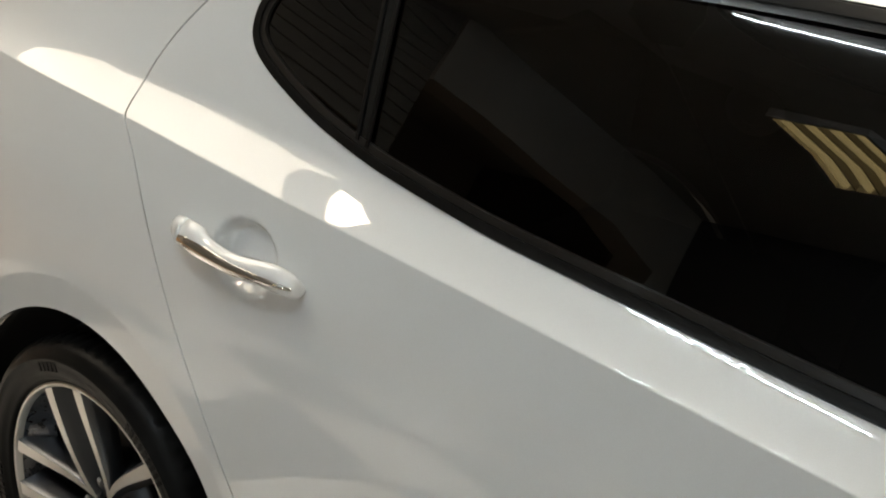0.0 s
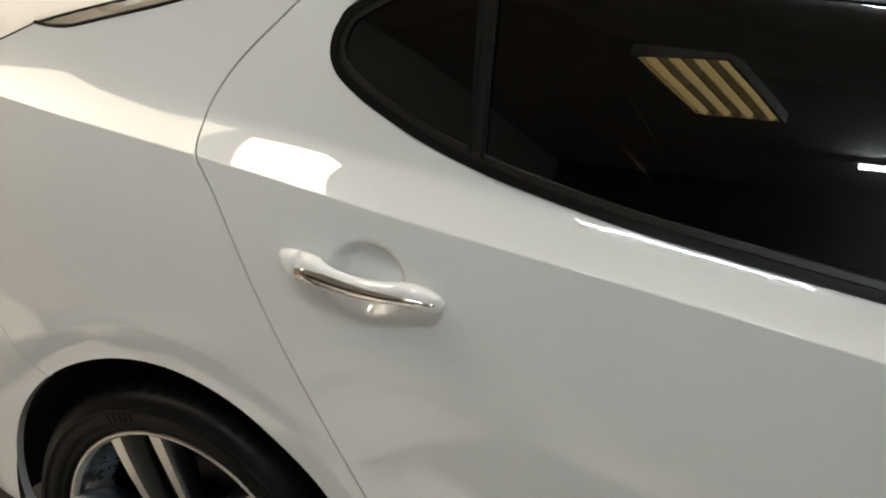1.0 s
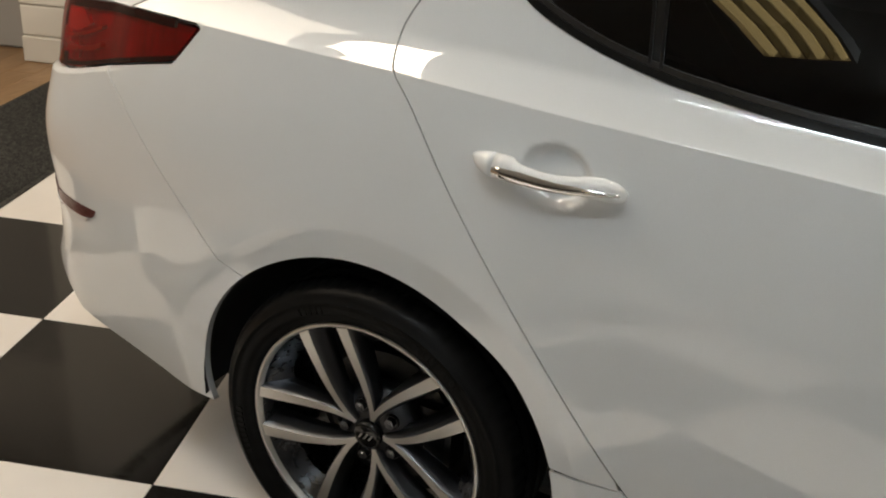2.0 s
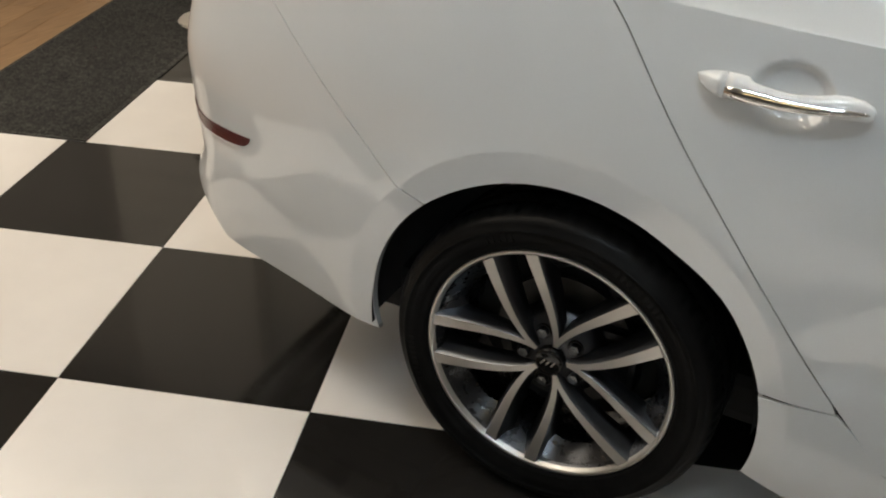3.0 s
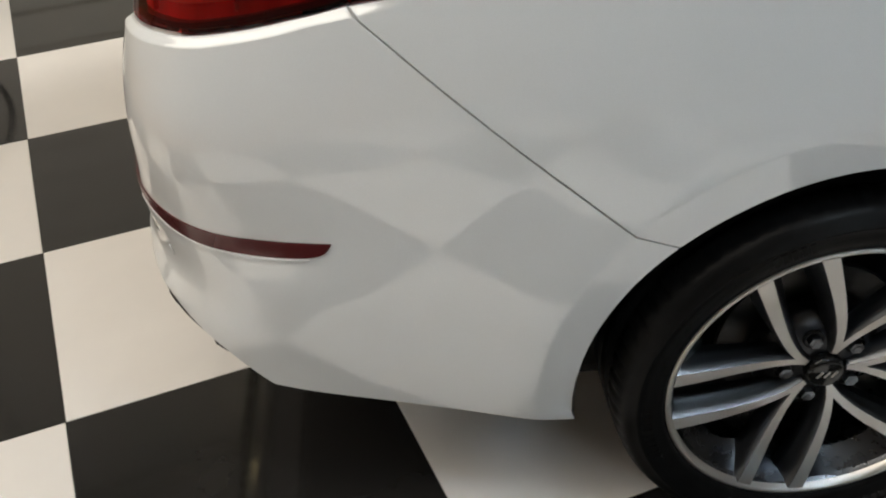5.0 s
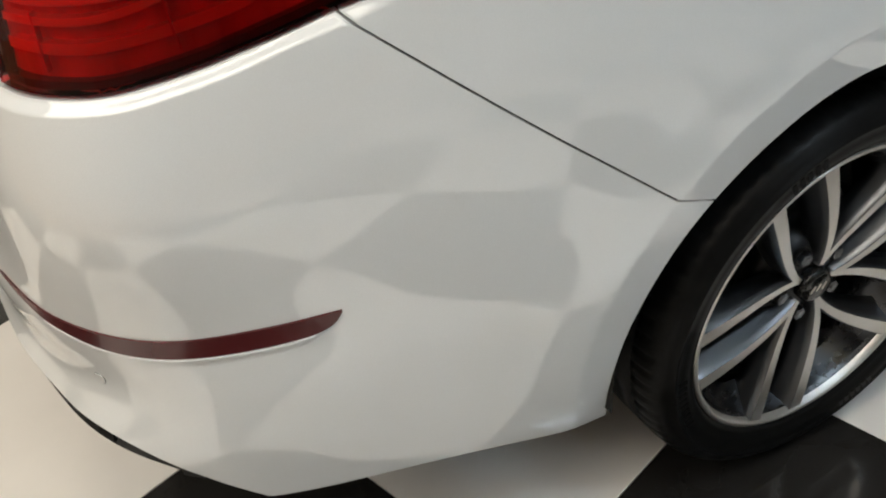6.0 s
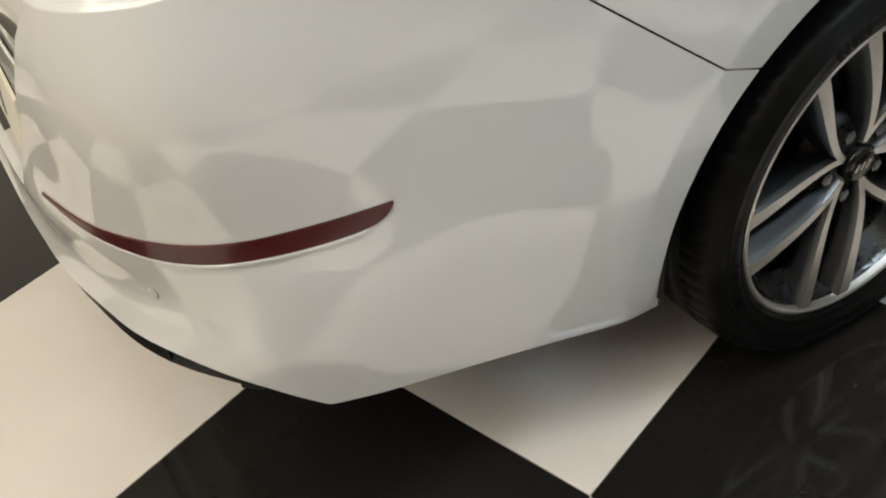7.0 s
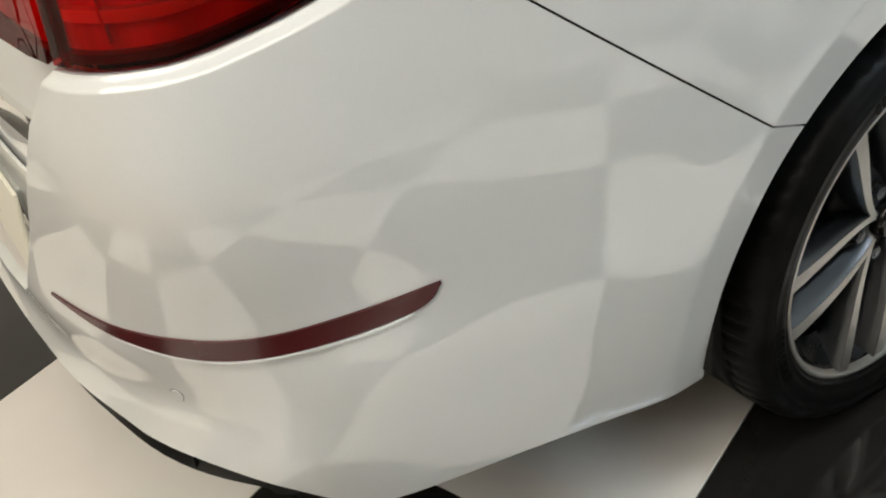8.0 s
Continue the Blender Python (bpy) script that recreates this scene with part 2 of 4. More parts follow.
def plan_table():
    c = np.r_[0, np.cumsum(np.hypot(*np.diff(PLAN, axis=0).T))]
    def cat(s):
        out = []
        for k in (0, 1):
            v = PLAN[:, k]; m = np.gradient(v, c)
            if k == 0: m[0] = m[-1] = 0
            i = np.clip(np.searchsorted(c, s) - 1, 0, len(c) - 2); h = c[i + 1] - c[i]; q = (s - c[i]) / h
            out.append((1 + 2 * q) * (1 - q) ** 2 * v[i] + q * (1 - q) ** 2 * h * m[i] + q * q * (3 - 2 * q) * v[i + 1] + q * q * (q - 1) * h * m[i + 1])
        return np.stack(out, -1)
    p = cat(np.linspace(0, c[-1], 4001))
    for _ in range(60):
        p[1:-1] = (p[:-2] + 2 * p[1:-1] + p[2:]) / 4
    a = np.r_[0, np.cumsum(np.hypot(*np.diff(p, axis=0).T))]
    a0 = np.interp(0.0, p[:, 0], a)          # u = 0 beside the rear axle, forwards positive
    t = np.gradient(p, axis=0); t /= np.linalg.norm(t, axis=1)[:, None]
    return a - a0, p, np.stack([t[:, 1], -t[:, 0]], 1)


UT, PT, NT = plan_table()
U_TAIL, U_NOSE = UT[0], UT[-1]


def crease_z(u):
    return hermite([-1.0, -0.4, 0.0, 0.35, 0.7, 1.1, 2.6], [1.035, 1.048, 1.040, 1.026, 1.016, 1.002, 0.96], u)


def lamp_low_z(u):
    return hermite([-1.75, -1.05, -0.956, -0.898, -0.825, -0.767, -0.725, -0.68, -0.47, 0.0], [0.861, 0.8615, 0.8645, 0.868, 0.881, 0.8955, 0.908, 0.919, 0.967, 1.06], u)


def raw_inset(u, z):
    """Depth of the skin inside the outline, put together from its profiles."""
    zc = crease_z(u)
    # side: sill, flank, hollow under the shoulder line
    low = hermite([0.10, 0.20, 0.28, 0.40, 0.52, 0.64, 0.78, 0.90, 1.06], [0.085, 0.050, 0.022, 0.006, 0.0, 0.002, 0.010, 0.026, 0.062], z)
    base = hermite([0.10, 0.20, 0.28, 0.40, 0.52, 0.64, 0.78, 0.90, 1.06], [0.085, 0.050, 0.022, 0.006, 0.0, 0.002, 0.010, 0.026, 0.062], zc)
    h = z - zc
    up = base + hermite([0, 0.012, 0.024, 0.036, 0.045, 0.052, 0.058, 0.08, 0.14, 0.22, 0.30, 0.345, 0.375, 0.40, 0.44],
                        [0, 0.0135, 0.0268, 0.0395, 0.0482, 0.0528, 0.0551, 0.0624, 0.0815, 0.1072, 0.1345, 0.154, 0.182, 0.225, 0.34], h)
    # behind the door the shoulder is rounder
    soft = base + hermite([0, 0.015, 0.03, 0.045, 0.06, 0.08, 0.10, 0.12, 0.16, 0.22, 0.30, 0.345, 0.375, 0.40, 0.44],
                          [0, 0.0166, 0.0314, 0.0428, 0.0517, 0.0607, 0.0684, 0.0755, 0.0884, 0.1072, 0.1345, 0.154, 0.182, 0.225, 0.34], h)
    r = sstep(0.16, -0.10, u)
    side = np.where(h < 0, low, up * (1 - r) + soft * r)
    # tail: lip under the reflector, ledge under the lamp
    rear = hermite([0.10, 0.28, 0.36, 0.42, 0.48, 0.54, 0.575, 0.60, 0.70, 0.80, 0.862, 0.876, 0.95, 1.04, 1.10],
                   [0.05, -0.006, -0.018, -0.026, -0.027, -0.018, -0.004, 0.0, 0.002, 0.010, 0.017, 0.019, 0.032, 0.066, 0.11], z)
    w = sstep(-0.62, -0.92, u)
    d = side * (1 - w) + rear * w
    # squarer corner above the lip, drawn in towards the boot lid; groove under the reflector
    d = d - (hermite([0.55, 0.60, 0.68, 0.74, 0.80, 0.87], [0, 0.013, 0.024, 0.027, 0.019, 0.006], z)
             * hermite([-1.14, -1.04, -0.96, -0.85, -0.68], [0, 0.45, 1.0, 0.6, 0], u))
    d = d + (hermite([0.56, 0.60, 0.65, 0.73, 0.77, 0.81, 0.84, 0.87, 0.92], [0, 0.004, 0.008, 0.012, 0.016, 0.022, 0.031, 0.034, 0.028], z) * sstep(-0.99, -1.11, u))
    d = d + (hermite([0.36, 0.40, 0.44, 0.47, 0.49, 0.52, 0.55, 0.58], [0, 0.004, 0.018, 0.032, 0.036, 0.028, 0.011, 0], z)
             * hermite([-1.6, -1.2, -1.04, -0.98, -0.90, -0.80], [0.9, 0.95, 1.0, 0.7, 0.3, 0], u))
    return d


def smooth_table():
    """The tail's depth over a grid, faired in both directions."""
    gu, gz = np.arange(-1.80, -0.249, 0.005), np.arange(0.0, 1.3001, 0.005)
    d = raw_inset(gu[:, None], gz[None])
    for axis, sigma in ((0, 0.045), (1, 0.019)):
        n = int(3 * sigma / 0.005)
        k = np.exp(-0.5 * (np.arange(-n, n + 1) * 0.005 / sigma) ** 2)
        k /= k.sum()
        d = np.apply_along_axis(lambda v: np.convolve(np.pad(v, n, mode="edge"), k, "valid"), axis, d)
    return d


TABLE = smooth_table()


def faired(u, z):
    """Cubic look-up in the faired table."""
    a, b = (u + 1.80) / 0.005, z / 0.005
    i = np.clip(np.floor(a).astype(int), 1, TABLE.shape[0] - 3)
    j = np.clip(np.floor(b).astype(int), 1, TABLE.shape[1] - 3)
    def weights(t):
        return [((1 - t) ** 3) / 6, (3 * t ** 3 - 6 * t ** 2 + 4) / 6, (-3 * t ** 3 + 3 * t ** 2 + 3 * t + 1) / 6, t ** 3 / 6]
    wa, wb = weights(np.clip(a - i, 0, 1)), weights(np.clip(b - j, 0, 1))
    return sum(wa[p] * wb[q] * TABLE[i + p - 1, j + q - 1] for p in range(4) for q in range(4))


def inset(u, z):
    """How far the skin lies inside the outline, at station u and height z."""
    u, z = np.broadcast_arrays(np.asarray(u, float), np.asarray(z, float))
    w = sstep(-0.42, -0.56, u) * sstep(1.0, 0.93, z)
    d = raw_inset(u, z) * (1 - w) + faired(u, z) * w
    # crest round the wheel openings, falling away towards their edge
    for xc in (0.0, 2.795):
        r = np.hypot(u - xc, z - 0.326)
        d = d - 0.004 * sstep(0.56, 0.440, r) * sstep(0.12, 0.30, z) + 0.13 * np.maximum(0.440 - np.maximum(r, 0.36), 0) * sstep(0.10, 0.26, z)
    # rolled shelf of the bumper under the tail lamp
    zl = lamp_low_z(u)
    d = d + 0.0105 * sstep(zl - 0.0125, zl - 0.001, z) * sstep(-0.60, -0.70, u) * sstep(1.12, 1.06, z)
    # dish behind the door handle
    d = d + 0.019 * sstep(1.0, 0.62, np.hypot((u - 0.317) / 0.064, (z - 0.937) / 0.053))
    return d


def skin(u, z, out=0.0):
    u, z = np.broadcast_arrays(np.asarray(u, float), np.asarray(z, float))
    x = np.interp(u, UT, PT[:, 0]); y = np.interp(u, UT, PT[:, 1])
    nx = np.interp(u, UT, NT[:, 0]); ny = np.interp(u, UT, NT[:, 1])
    d = inset(u, z) - out
    return np.stack([x - nx * d, y - ny * d, z], -1)


def skin_normal(u, z):
    e = 0.0012
    a = skin(u + e, z) - skin(u - e, z); b = skin(u, z + e) - skin(u, z - e)
    n = np.cross(a, b); return n / np.linalg.norm(n, axis=-1)[..., None]


def dense(poly, step, closed=True):
    """More points along a line of (u, z) corners."""
    out = []
    n = len(poly)
    for i in range(n if closed else n - 1):
        a, b = np.array(poly[i]), np.array(poly[(i + 1) % n])
        k = max(1, int(np.ceil(np.linalg.norm(b - a) / step)))
        out += [tuple(a + (b - a) * q / k) for q in range(k)]
    if not closed:
        out.append(tuple(poly[-1]))
    return out


def curve(points, k=6):
    """A smooth open line through points."""
    p = [np.array(q, float) for q in points]
    p = [2 * p[0] - p[1]] + p + [2 * p[-1] - p[-2]]
    out = []
    for i in range(1, len(p) - 2):
        for s in np.arange(k) / k:
            a, b, c, e = p[i - 1], p[i], p[i + 1], p[i + 2]
            out.append(tuple(0.5 * (2 * b + (c - a) * s + (2 * a - 5 * b + 4 * c - e) * s * s + (3 * b - a - 3 * c + e) * s ** 3)))
    out.append(tuple(p[-2]))
    return out


def arc(xc, r, a, b, n, zc=0.326):
    return [(xc + (r(t) if callable(r) else r) * math.cos(math.radians(t)), zc + (r(t) if callable(r) else r) * math.sin(math.radians(t))) for t in np.linspace(a, b, n)]


def area2(poly):
    p = np.array(poly)
    return np.sum(p[:, 0] * np.roll(p[:, 1], -1) - np.roll(p[:, 0], -1) * p[:, 1])


def shrink(poly, d):
    """The same outline, drawn d further in."""
    p = np.array(poly, float)
    keep = np.linalg.norm(p - np.roll(p, 1, 0), axis=1) > 1e-6
    p = p[keep]
    s = 1 if area2(p) > 0 else -1
    e = np.roll(p, -1, 0) - p
    e /= np.linalg.norm(e, axis=1)[:, None]
    n = s * np.stack([-e[:, 1], e[:, 0]], 1)
    m = n + np.roll(n, 1, 0)
    m /= np.maximum(np.linalg.norm(m, axis=1)[:, None], 1e-6)
    k = np.clip(1 / np.maximum(np.sum(m * n, 1), 0.35), 1, 2.5)
    return [tuple(q) for q in p + m * (d * k)[:, None]]


def inside(poly, pts):
    p = np.array(poly)
    x, y = pts[:, 0], pts[:, 1]
    r = np.zeros(len(pts), bool)
    j = len(p) - 1
    for i in range(len(p)):
        c = ((p[i, 1] > y) != (p[j, 1] > y)) & (x < (p[j, 0] - p[i, 0]) * (y - p[i, 1]) / (p[j, 1] - p[i, 1] + 1e-12) + p[i, 0])
        r ^= c
        j = i
    return r


def near_line(poly, pts, d):
    p = np.array(poly)
    best = np.full(len(pts), 1e9)
    for a, b in zip(p, np.roll(p, -1, 0)):
        ab = b - a
        t = np.clip(((pts - a) @ ab) / (ab @ ab + 1e-12), 0, 1)
        best = np.minimum(best, np.linalg.norm(pts - a - t[:, None] * ab, axis=1))
    return best < d


from mathutils.geometry import delaunay_2d_cdt


def panel(name, outline, material, parent, holes=(), out=0.0, step=0.02, gap=0.0016, flange=0.014, fine=(), label="", mirror=False):
    """A pressed sheet on the car's skin inside an outline of (u, z), with its edges turned in."""
    loops = [dense(shrink(outline, gap), step)] + [dense(shrink(h, -gap), step) for h in holes]
    pts, edges = [], []
    for lp in loops:
        k = len(pts)
        pts += lp
        edges += [(k + i, k + (i + 1) % len(lp)) for i in range(len(lp))]
    nb = len(pts)
    o = np.array(loops[0])
    gu, gz = np.meshgrid(np.arange(o[:, 0].min(), o[:, 0].max(), step), np.arange(o[:, 1].min(), o[:, 1].max(), step))
    extra = [np.stack([gu.ravel(), gz.ravel()], 1)]
    us = np.arange(o[:, 0].min(), o[:, 0].max(), step)
    for off in (-0.012, -0.005, -0.0016, 0.0, 0.0016, 0.005, 0.010, 0.016, 0.024, 0.034, 0.045, 0.06):
        extra.append(np.stack([us, crease_z(us) + off], 1))
    shelf = np.arange(-1.12, -0.58, 0.006)
    for off in np.arange(-0.0255, -0.0005, 0.0018):
        extra.append(np.stack([shelf, lamp_low_z(shelf) + off], 1))
    for xc in (0.0, 2.795):
        for r in (0.400, 0.420, 0.432, 0.4375, 0.4400, 0.4425, 0.448, 0.46):
            q = np.radians(np.arange(-10, 200, 2.2))
            extra.append(np.stack([xc + r * np.cos(q), 0.326 + r * np.sin(q)], 1))
    for (u0, z0, u1, z1, st) in fine:
        a, b = np.meshgrid(np.arange(u0, u1, st), np.arange(z0, z1, st))
        extra.append(np.stack([a.ravel(), b.ravel()], 1))
    ex = np.concatenate(extra)
    m = inside(loops[0], ex)
    for lp in loops[1:]:
        m &= ~inside(lp, ex)
    for lp in loops:
        m &= ~near_line(lp, ex, min(step * 0.22, 0.0022))
    ex = ex[m]
    pts = [Vector((float(a), float(b))) for a, b in pts] + [Vector((float(a), float(b))) for a, b in ex]
    v2, _, f2, _, _, _ = delaunay_2d_cdt(pts, edges, [], 0, 1e-6)
    P = np.array([(v.x, v.y) for v in v2])
    F = np.array([f for f in f2 if len(f) == 3])
    c = P[F].mean(1)
    ok = inside(loops[0], c)
    for lp in loops[1:]:
        ok &= ~inside(lp, c)
    F = F[ok]
    X = skin(P[:, 0], P[:, 1], out)
    N = skin_normal(P[:, 0], P[:, 1])
    fn = np.cross(X[F[:, 1]] - X[F[:, 0]], X[F[:, 2]] - X[F[:, 0]])
    flip = np.sum(fn * N[F[:, 0]], 1) < 0
    F[flip] = F[flip][:, ::-1]
    verts, norms, faces = [tuple(v) for v in X], [tuple(v) for v in N], [tuple(int(i) for i in f) for f in F]
    # edges turned in: a rounded lip, then a flange
    for lp in loops:
        L = np.array(lp)
        s = 1 if area2(lp) > 0 else -1
        if lp is not loops[0]:
            s = -s
        e = np.roll(L, -1, 0) - np.roll(L, 1, 0)
        e /= np.maximum(np.linalg.norm(e, axis=1)[:, None], 1e-9)
        o2 = s * np.stack([e[:, 1], -e[:, 0]], 1)
        n = skin_normal(L[:, 0], L[:, 1])
        deep = np.stack([np.interp(L[:, 0], UT, NT[:, 0]), np.interp(L[:, 0], UT, NT[:, 1]), 0 * L[:, 0]], 1)
        a = skin(L[:, 0], L[:, 1], out)
        away = skin(L[:, 0] + o2[:, 0] * 0.002, L[:, 1] + o2[:, 1] * 0.002, out) - a
        away /= np.maximum(np.linalg.norm(away, axis=1)[:, None], 1e-9)
        r = min(0.0004, flange / 3)
        rings = [(a, n), (a + away * r * 0.7 - n * r * 0.3, (n + away)), (a + away * r - n * r, away), (a + away * r - deep * flange, away)]
        k0 = len(verts)
        K = len(L)
        for q, w in rings:
            w = w / np.linalg.norm(w, axis=1)[:, None]
            verts += [tuple(v) for v in q]
            norms += [tuple(v) for v in w]
        for ri in range(3):
            for i in range(K):
                j = (i + 1) % K
                f = (k0 + ri * K + i, k0 + ri * K + j, k0 + (ri + 1) * K + j, k0 + (ri + 1) * K + i)
                faces.append(f if s < 0 else f[::-1])
    V = np.array(verts)
    NN = np.array(norms)
    if mirror:
        V[:, 1] = 1.8 - V[:, 1]
        NN[:, 1] *= -1
        faces = [f[::-1] for f in faces]
    ob = mesh_object(name, V, faces, material, parent, True, label)
    ob.data.normals_split_custom_set_from_vertices([tuple(v) for v in NN])
    return ob


def sheet(name, rows, material, parent, thick=0.006, label=""):
    """A smooth sheet through a grid of places (rows of equal length), given some thickness."""
    R = np.array(rows, float)
    h, w, _ = R.shape
    a = np.gradient(R, axis=0)
    b = np.gradient(R, axis=1)
    n = np.cross(a, b)
    n /= np.maximum(np.linalg.norm(n, axis=2)[..., None], 1e-9)
    if n[..., 2].mean() < 0:
        n = -n
    V = np.concatenate([R.reshape(-1, 3), (R - n * thick).reshape(-1, 3)])
    F = []
    k = h * w
    for i in range(h - 1):
        for j in range(w - 1):
            q = (i * w + j, i * w + j + 1, (i + 1) * w + j + 1, (i + 1) * w + j)
            F.append(q)
            F.append(tuple(k + x for x in reversed(q)))
    rim = [j for j in range(w)] + [i * w + w - 1 for i in range(1, h)] + [(h - 1) * w + j for j in reversed(range(w - 1))] + [i * w for i in reversed(range(1, h - 1))]
    for x, y in zip(rim, rim[1:] + rim[:1]):
        F.append((y, x, k + x, k + y))
    fn = np.cross(R[0, 1] - R[0, 0], R[1, 1] - R[0, 0])
    if fn @ n[0, 0] < 0:
        F = [f[::-1] for f in F]
    ob = mesh_object(name, V, F, material, parent, True, label)
    es = {tuple(sorted(e)) for e in zip(rim, rim[1:] + rim[:1])} | {tuple(sorted((k + x, k + y))) for x, y in zip(rim, rim[1:] + rim[:1])}
    for e in ob.data.edges:
        if tuple(sorted(e.vertices)) in es:
            e.use_edge_sharp = True
    return ob


# ---- room: structure ----
def slab(name, corners, z0, z1, material, label, kind="structure", category="", parent=None):
    """An upright prism over floor corners."""
    n = len(corners)
    V = [(*c[:2], z0) for c in corners] + [(*c[:2], z1) for c in corners]
    F = [tuple(range(n, 2 * n)), tuple(reversed(range(n)))] + [(i, (i + 1) % n, n + (i + 1) % n, n + i) for i in range(n)]
    p = [(c[0], c[1]) for c in corners]
    if area2(p) < 0:
        F = [f[::-1] for f in F]
    ob = mesh_object(name, V, F, material, parent, False)
    return tagged(ob, label, category or name.split("_")[0], "", kind)


I0, I1, J0, J1 = -8.0, 13.0, -4.43, 10.0      # the room, in tiles
WOOD = -1.93                                  # planks lie beyond this joint


def rect(i0, j0, i1, j1):
    return [on_floor(i0, j0), on_floor(i1, j0), on_floor(i1, j1), on_floor(i0, j1)]


floor = slab("floor", rect(I0, J0, I1, J1), -0.12, -0.006, GROUT, "showroom floor of black and white glazed tiles and oak planks", "structure", "floor")
slab("ceiling", rect(I0, J0, I1, J1), CEILING, CEILING + 0.1, CEILING_DARK, "dark grey painted showroom ceiling", "structure", "ceiling")
wall_back = slab("wall_back", rect(I0, J0 - 0.3, I1, J0), 0, CEILING, WALL_WHITE, "white painted showroom wall behind the car", "structure", "wall")
# dark colour put in for an unlit space that the side glass mirrors
slab("wall_camera_side", rect(I0, J1, I1, J1 + 0.3), 0, CEILING, WALL_DARK, "dark grey wall closing the room, standing in for an unlit space", "structure", "wall")
slab("wall_tail_side", rect(I0 - 0.3, J0 - 0.3, I0, J1 + 0.3), 0, CEILING, WALL_MID, "pale grey painted wall beyond the oak planks", "structure", "wall")
slab("wall_nose_side", rect(I1, J0 - 0.3, I1 + 0.3, J1 + 0.3), 0, CEILING, WALL_WHITE, "white painted end wall of the showroom", "structure", "wall")

# white pier with a moulded skirting, and a grey door beside it
pier = slab("pier", rect(-2.42, J0 + 0.004, -1.1, -4.05), 0.0, CEILING, WALL_WHITE, "white painted wall pier standing on the oak floor", "structure", "pier")
bm = bmesh.new()
box(bm, (-2.44 * TILE, -0.022, 0.002), (-1.08 * TILE, 0.17, 0.138), None, 0.008)
box(bm, (-2.43 * TILE, -0.014, 0.146), (-1.09 * TILE, 0.17, 0.30), None, 0.006)
M_FLOOR = Matrix.Translation(ORIGIN) @ Matrix.Rotation(TH, 4, "Z")
bmesh.ops.transform(bm, matrix=M_FLOOR @ Matrix.Translation((0, 4.05 * TILE + 0.002, 0)), verts=bm.verts)
skirt = part("baseboard", bm, WALL_WHITE, None)
tagged(skirt, "tall white skirting round the foot of the pier", "baseboard", "", "structure")
# horizontal boards on the pier and along the back wall
def clad(parent, i0, i1, y, z0):
    while z0 < CEILING - 0.05:
        bm = bmesh.new()
        box(bm, (i0 * TILE, y - 0.016, z0), (i1 * TILE, y - 0.001, min(z0 + 0.150, CEILING - 0.006)), M_FLOOR, 0.005)
        part("board", bm, WALL_WHITE, parent)
        z0 += 0.158


clad(pier, -2.43, -1.09, 4.05 * TILE, 0.310)
clad(wall_back, -1.05, I1 - 0.02, -J0 * TILE, 0.012)
bm = bmesh.new()
box(bm, (-4.3 * TILE, 4.38 * TILE, 0.012), (-2.50 * TILE, 4.425 * TILE, 2.08), None, 0.004)
bmesh.ops.transform(bm, matrix=M_FLOOR, verts=bm.verts)
door = part("door_1", bm, WALL_GREY, None)
tagged(door, "plain grey flush door in the back wall", "door", "", "structure")
v, f = sweep([M_FLOOR @ Vector((-4.1 * TILE, 4.35 * TILE, 1.02)), M_FLOOR @ Vector((-3.9 * TILE, 4.35 * TILE, 1.02))], 0.009)
mesh_object("door_handle", v, f, CHROME, door, True)

# ---- lights ----
def strip_light(name, x, y, turn, length, material, label):
    root = tagged(new(name), label, "ceiling light", "strip lights")
    root.matrix_world = pose(x, y, CEILING - 0.05, 0, 0, turn)
    bm = bmesh.new()
    box(bm, (-length / 2, -0.03, 0.005), (length / 2, 0.03, 0.05), None, 0.006)
    part("batten", bm, CEILING_WHITE, root)
    v, f = sweep([(-length / 2 + 0.03, 0, -0.018), (length / 2 - 0.03, 0, -0.018)], 0.016, 12)
    mesh_object("tube", v, f, material, root, True)
    for s in (-1, 1):
        bm = bmesh.new()
        box(bm, (s * (length / 2 - 0.015) - 0.015, -0.02, -0.036), (s * (length / 2 - 0.015) + 0.015, 0.02, 0.006), None, 0.004)
        part("end_cap", bm, CEILING_WHITE, root)
    return root


def louvre_light(x, y, turn, w, l):
    root = tagged(new("louvre_light"), "recessed ceiling light with warm tubes between louvre blades", "ceiling light", "louvre lights")
    root.matrix_world = pose(x, y, CEILING - 0.07, 0, 0, turn)
    bm = bmesh.new()
    for lo, hi in (((-w / 2, -l / 2, 0), (-w / 2 + 0.025, l / 2, 0.07)), ((w / 2 - 0.025, -l / 2, 0), (w / 2, l / 2, 0.07)),
                   ((-w / 2 + 0.025, -l / 2, 0), (w / 2 - 0.025, -l / 2 + 0.025, 0.07)), ((-w / 2 + 0.025, l / 2 - 0.025, 0), (w / 2 - 0.025, l / 2, 0.07)),
                   ((-w / 2 + 0.025, -l / 2 + 0.025, 0.055), (w / 2 - 0.025, l / 2 - 0.025, 0.068))):
        box(bm, lo, hi)
    part("housing", bm, CEILING_WHITE, root)
    n = 4
    for k in range(n):
        px = -w / 2 + w * (k + 0.5) / n
        v, f = sweep([(px, -l / 2 + 0.03, 0.03), (px, l / 2 - 0.03, 0.03)], 0.026, 12)
        mesh_object("tube", v, f, TUBE_WARM, root, True)
    for k in range(1, n):
        px = -w / 2 + w * k / n
        bm = bmesh.new()
        box(bm, (px - 0.004, -l / 2 + 0.025, 0.0), (px + 0.004, l / 2 - 0.025, 0.05))
        part("louvre_blade", bm, WALL_GREY, root)
    return root


